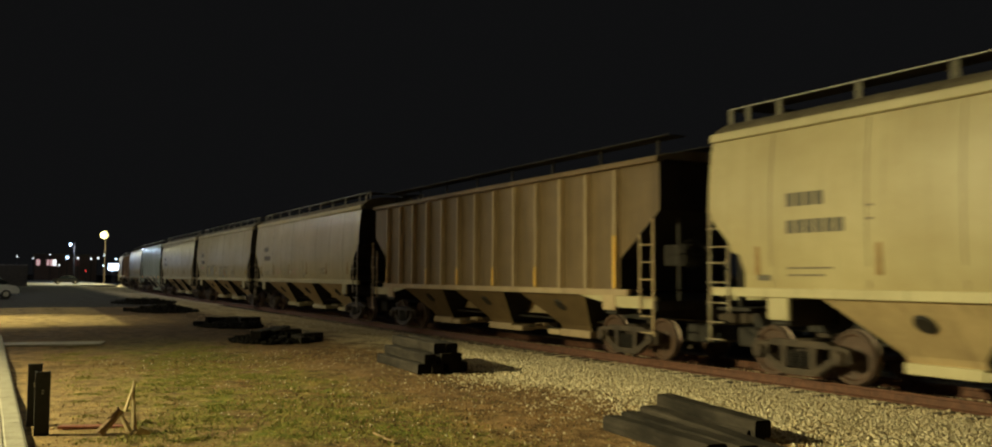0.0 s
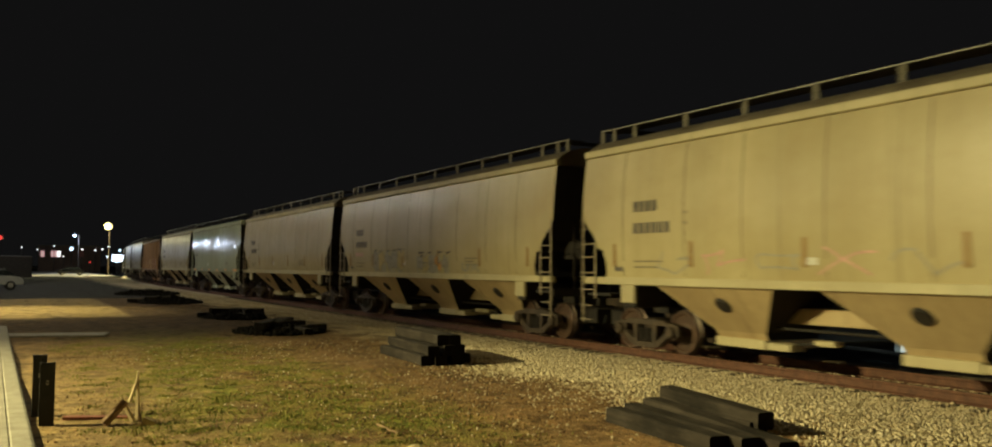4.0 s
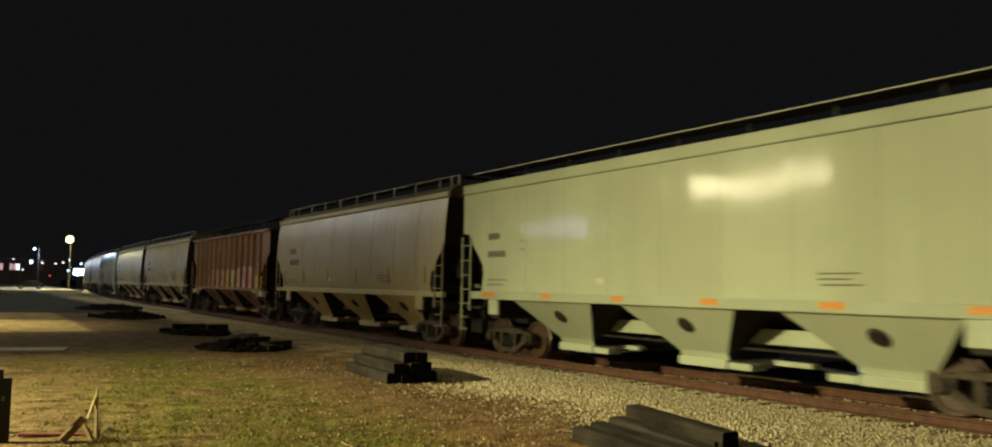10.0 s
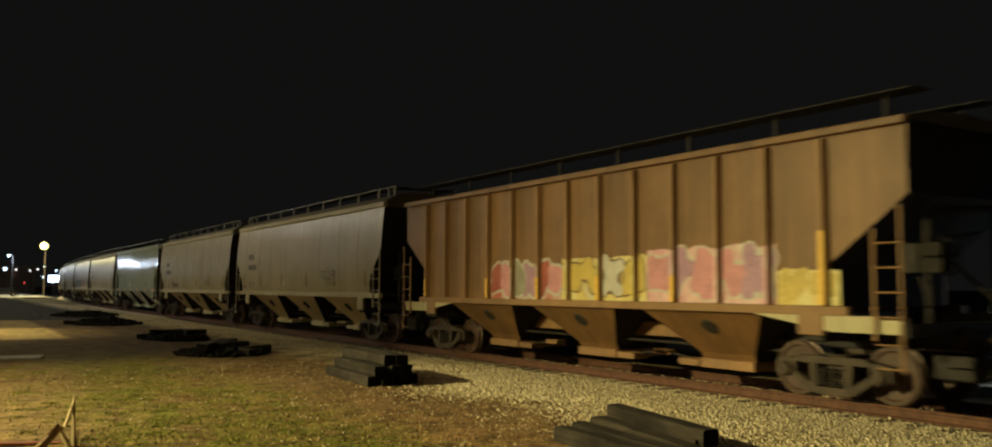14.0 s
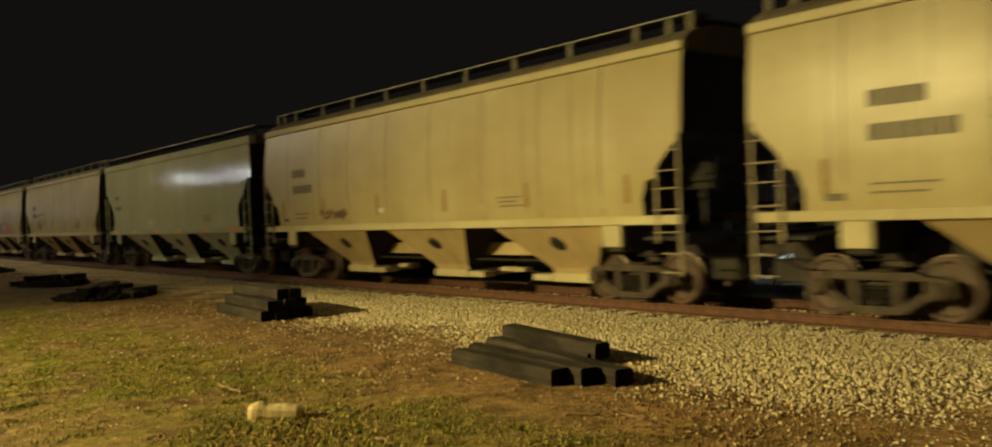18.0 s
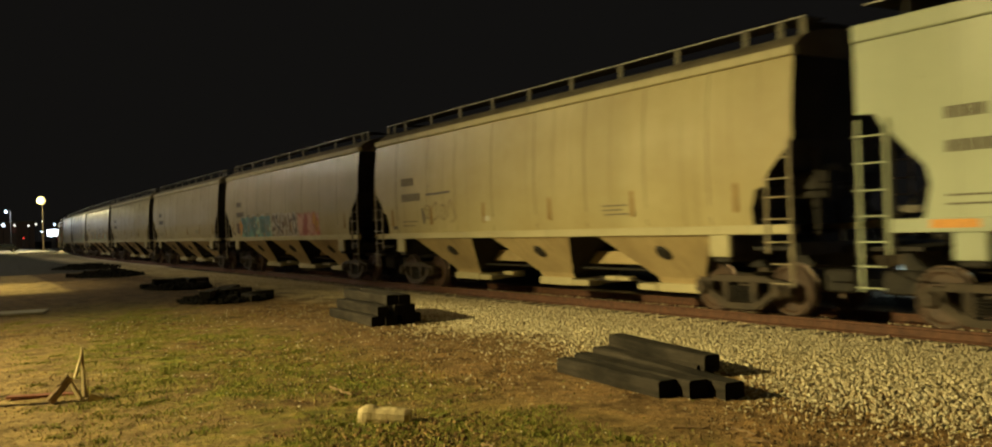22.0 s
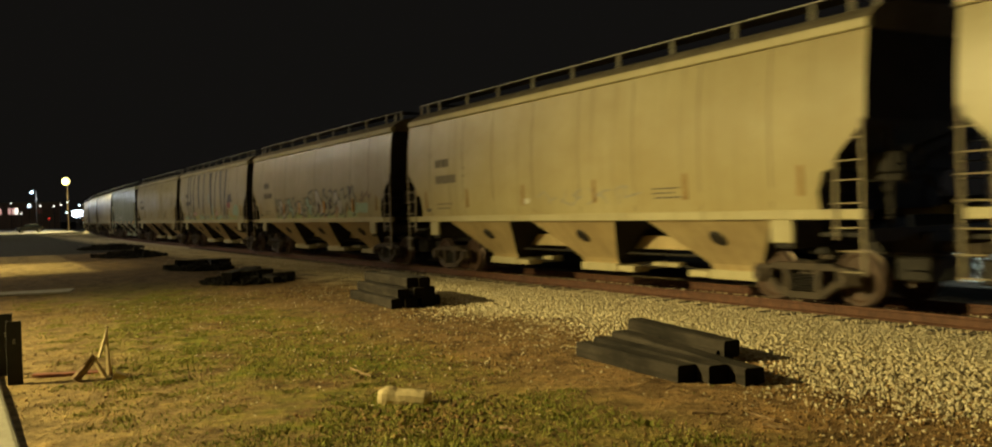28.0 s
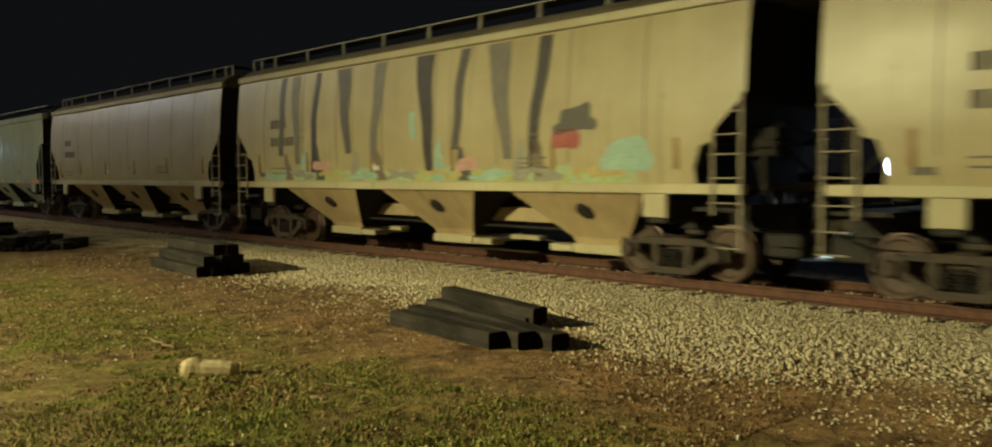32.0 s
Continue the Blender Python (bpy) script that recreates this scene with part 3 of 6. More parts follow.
def reporting_marks(root, side_w, y_end, tall=1.0, pads=(4.35, 1.5, -1.4, -4.25, 6.87, -6.97)):
    """Stencilled marks on the near side, as plain bars."""
    def strip(name, y0, y1, z0, z1, material="bars"):
        xa = -max(lerp(side_w, z0), lerp(side_w, z1)) - 0.004
        part(name, boxed(xa - 0.003, xa, y0, y1, z0, z1), material, root)
    for z, n in ((2.92, 4), (2.46, 6)):
        for k in range(n):
            y = y_end - 1.95 - 0.205 * tall * k
            strip("lettering", y - 0.165 * tall, y, z, z + 0.23 * tall)
    for y0, z, n in ((y_end - 1.95, 1.86, 6), (y_end - 1.95, 1.74, 5), (y_end - 3.55, 2.62, 1), (y_end - 3.55, 2.83, 1), (4.9 - y_end, 1.98, 5), (4.9 - y_end, 1.89, 4), (4.85 - y_end, 1.80, 5)):
        for k in range(n):
            strip("small_lettering", y0 - 0.16 * (k + 1) + 0.03, y0 - 0.16 * k, z, z + 0.03)
    strip("small_lettering", y_end - 1.55, y_end - 1.25, 1.66, 1.76)
    strip("tag_label", y_end - 6.9, y_end - 6.65, 1.80, 1.92, "label")
    first = None
    xa = -lerp(side_w, 2.0) - 0.003
    for y in pads:
        if first is None:
            first = part("weld_pad", boxed(xa - 0.012, xa + 0.02, 0, 0.09, 1.76, 2.26), "pad", root, at=pose(0, y, 0))
        else:
            again(first, pose(0, y, 0))


CROWN = ((1.46, 4.28), (1.46, 4.425), (1.36, 4.53), (1.22, 4.61), (1.08, 4.67), (0.8, 4.735), (0.45, 4.775))


def round_car():
    """Covered hopper with bulged sides, three bays and a raised running board."""
    root = thing("covered_hopper_car", "beige covered hopper car with rounded sides, rolling on the track", "freight car", "cars of the train")
    car_shell(root, ROUND_W, ROUND_L, (1.5, 1.6, 1.8, 1.95, 2.12, 2.18, 2.4, 2.6, 2.78, 2.9, 3.2, 3.5, 3.8, 4.05, 4.26), "beige")
    first = None
    for y in (-6.3, -4.6, -2.7, -0.8, 1.1, 3.0, 4.6, 6.6):
        for turn in (0, 180):
            if first is None:
                bm = bmesh.new()
                line = [(-lerp(ROUND_W, z) - 0.003, z) for z in (1.56, 2.0, 2.4, 3.0, 3.6, 4.0, 4.24)]
                prism(bm, line + [(x + 0.02, z) for x, z in line[::-1]], "y", -0.009, 0.009)
                first = part("weld_seam", bm, "seam", root, at=pose(0, y, 0))
            else:
                again(first, pose(0, y, 0, 0, 0, turn))
    for sx in (-1, 1):
        bm = bmesh.new()
        xa, xb = sorted((sx * 1.50, sx * 1.60))
        box(bm, xa, xb, -HALF + 0.03, HALF - 0.03, 1.37, 1.53, 0.012)
        part("side_sill", bm, "beige_sill", root)
        bm = bmesh.new()
        xa, xb = sorted((sx * 1.40, sx * 1.545))
        box(bm, xa, xb, -HALF - 0.02, HALF + 0.02, 4.272, 4.43, 0.02)
        part("roof_fascia", bm, "beige_sill", root)
    bm = bmesh.new()
    rings = []
    for y in (-HALF, HALF):
        rings.append([(s * p, y, q) for s, line in ((-1, CROWN), (1, CROWN[::-1])) for p, q in line])
    loft(bm, rings)
    for k in range(10):
        box(bm, -0.32, 0.32, -7.4 + k * 1.5, -6.2 + k * 1.5, 4.765, 4.82, 0.02)
    part("roof", bm, "roof", root)
    bm = bmesh.new()
    for sx in (-1, 1):
        xa, xb = sorted((sx * 0.62, sx * 1.10))
        box(bm, xa, xb, -HALF + 0.05, HALF - 0.05, 4.925, 4.94)
    for sy in (-1, 1):
        ya, yb = sorted((sy * (HALF - 0.75), sy * (HALF - 0.25)))
        box(bm, -0.62, 0.62, ya, yb, 4.925, 4.94)
    part("running_board", bm, "under", root, "dark grated running board")
    for sx in (-1, 1):
        xa, xb = sorted((sx * 1.10, sx * 1.115))
        part("board_edge", boxed(xa, xb, -HALF + 0.05, HALF - 0.05, 4.935, 4.955), "galv", root, "galvanised edge angle")
    first = None
    for y in [s * v for s in (-1, 1) for v in (1.70, 3.41, 5.11, 6.83, 7.60, 8.06)] + [0.0]:
        for sx in (-1, 1):
            if first is None:
                first = part("bracket", boxed(-1.115, -1.09, -0.065, 0.065, 4.60, 4.92), "board_post", root, at=pose(0, y, 0, 0, 0, 180 if sx > 0 else 0))
            else:
                again(first, pose(0, y, 0, 0, 0, 180 if sx > 0 else 0))
    hopper_bays(root, (-4.6, -0.32, 3.96), "hopper_beige", "beige_sill")
    ladder_parts(root, "ladder", ((HALF - 0.06, 0.50, 2.92), (HALF - 0.55, 1.05, 2.30)),
                 [(HALF - 0.6, HALF, z) for z in (1.24, 1.62, 1.98, 2.28)] + [(HALF - 0.45, HALF, z) for z in (0.56, 0.88)] + [(HALF - 0.3, HALF, 2.62)], "ladder")
    car_ends(root, "beige_sill")
    reporting_marks(root, ROUND_W, HALF)
    return root


def flat_car():
    """Covered hopper with flat glossy sides and orange conspicuity tape."""
    root = thing("covered_hopper_car", "glossy grey-green covered hopper car with orange reflective tape", "freight car", "cars of the train")
    car_shell(root, FLAT_W, GREEN_L, (1.55, 1.6, 1.8, 2.05, 2.3, 2.6, 2.95, 3.12, 3.14, 3.6, 4.20), "green")
    for sx in (-1, 1):
        bm = bmesh.new()
        xa, xb = sorted((sx * 1.50, sx * 1.605))
        box(bm, xa, xb, -HALF + 0.5, HALF - 0.5, 1.37, 1.57, 0.012)
        part("side_sill", bm, "green", root)
        bm = bmesh.new()
        xa, xb = sorted((sx * 1.35, sx * 1.60))
        box(bm, xa, xb, -HALF - 0.02, HALF + 0.02, 4.215, 4.47, 0.02)
        part("roof_fascia", bm, "green", root)
        xa, xb = sorted((sx * 1.607, sx * 1.611))
        for y, ln in ((-HALF + 1.3, 1.1), (-4.1, 0.5), (-1.4, 0.45), (1.3, 0.4), (4.0, 0.4), (HALF - 1.5, 0.7)):
            part("reflective_tape", boxed(xa, xb, y - ln / 2, y + ln / 2, 1.43, 1.55), "orange", root, "orange reflective tape")
    bm = bmesh.new()
    rings = []
    for y in (-HALF, HALF):
        rings.append([(-1.5, y, 4.22), (-1.5, y, 4.46), (-0.7, y, 4.52), (0, y, 4.54), (0.7, y, 4.52), (1.5, y, 4.46), (1.5, y, 4.22)])
    loft(bm, rings)
    box(bm, -0.4, 0.4, -7.2, 7.2, 4.5, 4.6, 0.03)
    part("roof", bm, "roof", root)
    bm = bmesh.new()
    for sx in (-1, 1):
        xa, xb = sorted((sx * 0.75, sx * 1.30))
        box(bm, xa, xb, -HALF + 0.05, HALF - 0.05, 4.80, 4.82)
    for sy in (-1, 1):
        ya, yb = sorted((sy * (HALF - 0.75), sy * (HALF - 0.05)))
        box(bm, -0.75, 0.75, ya, yb, 4.80, 4.82)
    part("running_board", bm, "under", root, "dark grated running board")
    for sx in (-1, 1):
        xa, xb = sorted((sx * 1.30, sx * 1.32))
        part("board_edge", boxed(xa, xb, -HALF + 0.05, HALF - 0.05, 4.80, 4.828), "galv", root, "pale galvanised edge angle")
    first = None
    for k in range(9):
        for sx in (-1, 1):
            m = pose(0, -7.6 + 1.9 * k, 0, 0, 0, 180 if sx > 0 else 0)
            if first is None:
                first = part("bracket", boxed(-1.1, -1.06, -0.03, 0.03, 4.46, 4.802), "under", root, at=m)
            else:
                again(first, m)
    first = None
    for k in range(9):
        if first is None:
            first = part("weld_seam", boxed(-1.5735, -1.565, -0.006, 0.006, 1.575, 4.21), "g_fadegrey", root, at=pose(0, -6.6 + 1.65 * k, 0))
        else:
            again(first, pose(0, -6.6 + 1.65 * k, 0))
    hopper_bays(root, (-4.6, -0.32, 3.96), "green", "green")
    ladder_parts(root, "ladder", ((HALF - 0.06, 0.50, 3.05), (HALF - 0.52, 1.05, 3.05)),
                 [(HALF - 0.52, HALF, z) for z in (1.24, 1.62, 2.0, 2.4, 2.8)] + [(HALF - 0.45, HALF, z) for z in (0.56, 0.88)], "green")
    car_ends(root, "green")
    reporting_marks(root, FLAT_W, HALF + 0.55, 0.72, ())
    return root


def ribbed_car(paint, rib_paint, label):
    """Older hopper with a flat side, hat-section ribs and triangular end gussets."""
    root = thing("ribbed_hopper_car", label, "freight car", "cars of the train")
    width = ((1.3, 1.50), (4.4, 1.50))
    car_shell(root, width, RIB_L, (1.42, 1.5, 2.1, 2.4, 2.7, 3.0, 3.1, 3.5, 4.12), paint)
    ys = [-6.75 + 1.125 * k for k in range(13)]
    first = None
    for sx in (-1, 1):
        for y in ys:
            m = pose(0, sx * y, 0, 0, 0, 180 if sx > 0 else 0)
            if first is None:
                bm = bmesh.new()
                prism(bm, ((-1.50, -0.07), (-1.62, -0.04), (-1.62, 0.04), (-1.50, 0.07)), "z", 1.45, 4.07)
                first = part("rib", bm, rib_paint, root, at=m)
            else:
                again(first, m)
    first = None
    part("reflector", boxed(-1.627, -1.621, -0.05, 0.05, 1.46, 2.62), "amber", root, "tall amber reflector", at=pose(0, ys[0], 0))
    for k in (3, 5, 7, 9, 12):
        if first is None:
            first = part("reflector", boxed(-1.627, -1.621, -0.05, 0.05, 1.46, 1.95), "amber", root, "amber reflector", at=pose(0, ys[k], 0))
        else:
            again(first, pose(0, ys[k], 0))
    for sx in (-1, 1):
        bm = bmesh.new()
        xa, xb = sorted((sx * 1.44, sx * 1.585))
        box(bm, xa, xb, -HALF + 1.0, HALF - 1.0, 1.30, 1.44, 0.01)
        part("side_sill", bm, rib_paint, root)
        bm = bmesh.new()
        xa, xb = sorted((sx * 1.40, sx * 1.60))
        box(bm, xa, xb, -HALF - 0.02, HALF + 0.02, 4.11, 4.23, 0.015)
        part("top_chord", bm, paint, root)
        for sy in (-1, 1):
            bm = bmesh.new()
            prism(bm, [(sy * p, q) for p, q in ((HALF - 0.02, 1.05), (HALF - 0.02, 1.30), (HALF - 2.9, 1.30), (HALF - 1.3, 1.05))], "x", *sorted((sx * 1.50, sx * 1.56)))
            part("gusset", bm, "beige_sill", root, "pale end gusset plate")
    bm = bmesh.new()
    rings = []
    for y in (-HALF, HALF):
        rings.append([(-1.48, y, 4.17), (-1.48, y, 4.24), (-0.8, y, 4.36), (0, y, 4.40), (0.8, y, 4.36), (1.48, y, 4.24), (1.48, y, 4.17)])
    loft(bm, rings)
    box(bm, -0.5, 0.5, -7.2, 7.2, 4.36, 4.48, 0.03)
    part("roof", bm, "roof", root)
    bm = bmesh.new()
    for sx in (-1, 1):
        xa, xb = sorted((sx * 0.7, sx * 1.2))
        box(bm, xa, xb, -HALF + 0.1, HALF - 0.1, 4.70, 4.72)
    part("running_board", bm, "under", root)
    first = None
    for k in range(8):
        for sx in (-1, 1):
            m = pose(0, -7.5 + 2.14 * k, 0, 0, 0, 180 if sx > 0 else 0)
            if first is None:
                first = part("bracket", boxed(-1.0, -0.96, -0.03, 0.03, 4.28, 4.702), "under", root, at=m)
            else:
                again(first, m)
    hopper_bays(root, (-3.9, 0.0, 3.9), paint, rib_paint, 1.34, 1.55)
    ladder_parts(root, "ladder", ((HALF - 0.06, 0.50, 2.92), (HALF - 0.50, 0.95, 2.60)),
                 [(HALF - 0.5, HALF, z) for z in (1.30, 1.66, 2.02, 2.38)] + [(HALF - 0.45, HALF, z) for z in (0.56, 0.9)], rib_paint)
    car_ends(root, rib_paint)
    return root


# strokes of plain looping shapes in a unit box
SHAPES = (
    ((0, .2, .3, 1), (.3, 1, .7, .75), (.7, .75, 1, .1), (1, .1, .45, 0)), ((.1, 0, 0, .8), (0, .8, .5, 1), (.5, 1, .35, .35), (.35, .35, 1, .6)),
    ((0, .9, .6, 1), (.6, 1, .2, .45), (.2, .45, .95, .3), (.95, .3, .6, 0)), ((0, .1, .9, .25), (.9, .25, .75, .95), (.75, .95, .2, .7)),
    ((.2, 1, 0, .3), (0, .3, .5, 0), (.5, 0, 1, .55), (.6, .65, 1, 1), (1, .55, .6, .65)), ((0, 0, .45, .55), (.45, .55, .1, 1), (.45, .55, 1, .8), (.45, .55, .9, 0)),
    ((0, .6, .35, .95), (.35, .95, .65, .1), (.65, .1, 1, .5)), ((.1, .25, .1, .8), (.1, .8, .9, .75), (.9, .75, .85, .2), (.85, .2, .1, .25)),
    ((0, .5, .5, .95), (.5, .95, 1, .45), (.5, .95, .55, .05)), ((0, .15, .6, .05), (.6, .05, 1, .5), (1, .5, .4, .6), (.4, .6, .7, 1)),
    ((.3, 0, .22, 1),), ((.0, 0, .4, 1), (.4, 1, .75, .15)), ((.8, .05, .6, .95),), ((.05, .93, .95, 1.0),), ((.15, .5, .6, .55),))


def letter_mesh(strokes, w, width, off):
    """One connected flat shape of all places within half the stroke width of a letter's strokes, laid on the curved side."""
    seg = np.array(strokes)
    a, d = seg[:, :2], seg[:, 2:] - seg[:, :2]
    lo, hi = np.minimum(a, seg[:, 2:]).min(0) - w, np.maximum(a, seg[:, 2:]).max(0) + w
    cell = max(w * 0.3, 0.025)
    gy, gz = np.arange(lo[0], hi[0] + cell, cell), np.arange(lo[1], hi[1] + cell, cell)
    p = np.stack(np.meshgrid(gy, gz, indexing="ij"), -1).reshape(-1, 1, 2)
    u = np.clip(((p - a) * d).sum(-1) / np.maximum((d * d).sum(-1), 1e-9), 0, 1)
    near = a + u[..., None] * d
    dist = np.linalg.norm(p - near, axis=-1)
    k = dist.argmin(1)
    i = np.arange(len(k))
    near, dist, p = near[i, k], dist[i, k], p[:, 0]
    inside = dist < w / 2
    snap = near + (p - near) / np.maximum(dist, 1e-6)[:, None] * w / 2
    p = np.where(inside[:, None], p, snap)
    n = len(gz)
    bm = bmesh.new()
    made = {}

    def vert(j):
        if j not in made:
            made[j] = bm.verts.new((-lerp(width, p[j][1]) - off, p[j][0], p[j][1]))
        return made[j]
    for r in range(len(gy) - 1):
        for c in range(n - 1):
            q = (r * n + c, r * n + c + 1, r * n + n + c + 1, r * n + n + c)
            if any(inside[j] for j in q):
                bm.faces.new([vert(j) for j in q])
    return bm


def spray(root, width, y0, y1, z0, z1, picks, fills, outline, thick, seed, slant=0.0, name="graffiti", label="", loose=0.12, edge=1.5):
    """Letter-like spray-painted shapes between two places on the near side, each a part, with a fill on its outline."""
    rnd = random.Random(seed)
    pitch = (y0 - y1) / len(picks)
    for i, pick in enumerate(picks):
        lift = rnd.uniform(-loose, loose) * 0.4
        strokes = []
        for a, b, c, d in SHAPES[pick]:
            wa, wb = rnd.uniform(-loose, loose), rnd.uniform(-loose, loose)
            pts = []
            for j in range(5):
                u = j / 4
                p = a + (c - a) * u + wa * math.sin(u * math.pi)
                q = min(1.05, max(-0.03, b + (d - b) * u + wb * math.sin(u * math.pi) + lift))
                pts.append((y0 - (i + 0.10 + 0.80 * p + slant * q) * pitch, z0 + thick * 0.7 + (z1 - z0 - thick * 1.4) * q))
            strokes += [(*s, *t) for s, t in zip(pts, pts[1:])]
        fill = fills[i % len(fills)]
        if outline:
            base = part(name, letter_mesh(strokes, thick * edge, width, 0.008 + 0.0006 * (i % 3)), outline, root, label)
            part("letter_fill", letter_mesh(strokes, thick, width, 0.0105 + 0.0006 * (i % 3)), fill, base)
        else:
            part(name, letter_mesh(strokes, thick, width, 0.008 + 0.0006 * (i % 3)), fill, root, label)


def spray_mix(name, colours, scale=1.4):
    """Overspray that runs through several colours in soft-edged patches."""
    m, n, l, b = mat("spray_" + name, 0.5, 0, 0.4)
    big = noise_node(n, l, coords(n, l, (1, 1.0, 0.7)), scale, 2, 0.5)
    r = ramp(n, [(0.30 + 0.40 * k / (len(colours) - 1), c) for k, c in enumerate(colours)])
    l.new(big.outputs["Fac"], r.inputs["Fac"])
    fine = noise_node(n, l, coords(n, l), 14, 4)
    r2 = ramp(n, ((0.3, (0.72, 0.72, 0.72)), (0.62, (1.05, 1.05, 1.05))))
    l.new(fine.outputs["Fac"], r2.inputs["Fac"])
    l.new(mix(n, l, 0.8, r.outputs[0], r2.outputs[0], "MULTIPLY"), b.inputs["Base Color"])
    return m


M["mix_teal"] = spray_mix("mix_teal", ((0.48, 0.28, 0.08), (0.12, 0.22, 0.23), (0.12, 0.27, 0.32), (0.20, 0.40, 0.33), (0.34, 0.46, 0.32)))
M["mix_brown"] = spray_mix("mix_brown", ((0.12, 0.07, 0.045), (0.30, 0.22, 0.15), (0.60, 0.54, 0.42), (0.20, 0.12, 0.08), (0.55, 0.30, 0.10)), 2.4)
M["mix_red"] = spray_mix("mix_red", ((0.58, 0.36, 0.28), (0.46, 0.12, 0.09), (0.58, 0.46, 0.38), (0.38, 0.09, 0.07)), 1.8)
M["mix_pink"] = spray_mix("mix_pink", ((0.66, 0.36, 0.36), (0.72, 0.50, 0.48), (0.62, 0.32, 0.36), (0.66, 0.60, 0.50)), 1.7)
M["mix_yellow"] = spray_mix("mix_yellow", ((0.66, 0.50, 0.14), (0.70, 0.62, 0.30), (0.62, 0.46, 0.10), (0.58, 0.54, 0.40)), 1.7)
M["mix_grey"] = spray_mix("mix_grey", ((0.44, 0.36, 0.19), (0.36, 0.34, 0.25), (0.42, 0.38, 0.24), (0.46, 0.38, 0.14), (0.40, 0.37, 0.27)), 2.0)
M["mix_lime"] = spray_mix("mix_lime", ((0.46, 0.42, 0.19), (0.44, 0.46, 0.14), (0.40, 0.50, 0.28), (0.46, 0.42, 0.2), (0.42, 0.26, 0.16)), 1.6)


def field(root, width, y0, y1, z0, z1, material, seed, label="", rough=0.10):
    """A field of spray paint on the near side, with an uneven top edge."""
    cols = max(4, int((y0 - y1) / 0.13))
    bm = bmesh.new()
    rows = []
    for k in range(cols + 1):
        y = y0 + (y1 - y0) * k / cols
        top = z1 + rough * (noise.noise((y * 1.9, seed, 0)) + 0.5 * noise.noise((y * 5.3, seed, 4)))
        rows.append([bm.verts.new((-lerp(width, z) - 0.0055, y, z)) for z in [z0 + (top - z0) * j / 4 for j in range(5)]])
    for p, q in zip(rows, rows[1:]):
        for j in range(4):
            bm.faces.new((p[j], p[j + 1], q[j + 1], q[j]))
    part("graffiti", bm, material, root, label or "patchy spray-painted field")


def wedge(root, width, y, top, bottom, lean, z1, z0, colour):
    """A tapering upright field of spray paint that follows the curved side."""
    bm = bmesh.new()
    rows = []
    for k in range(9):
        u = k / 8
        w, mid = top + (bottom - top) * u ** 0.8, y + lean * u + 0.03 * math.sin(9 * u + y)
        z = z1 + (z0 - z1) * u
        rows.append([bm.verts.new((-lerp(width, z) - 0.0075, mid + s * w / 2, z)) for s in (1, -1)])
    for p, q in zip(rows, rows[1:]):
        bm.faces.new((p[0], p[1], q[1], q[0]))
    part("graffiti", bm, colour, root, "tall dark graffiti wedges on the side")


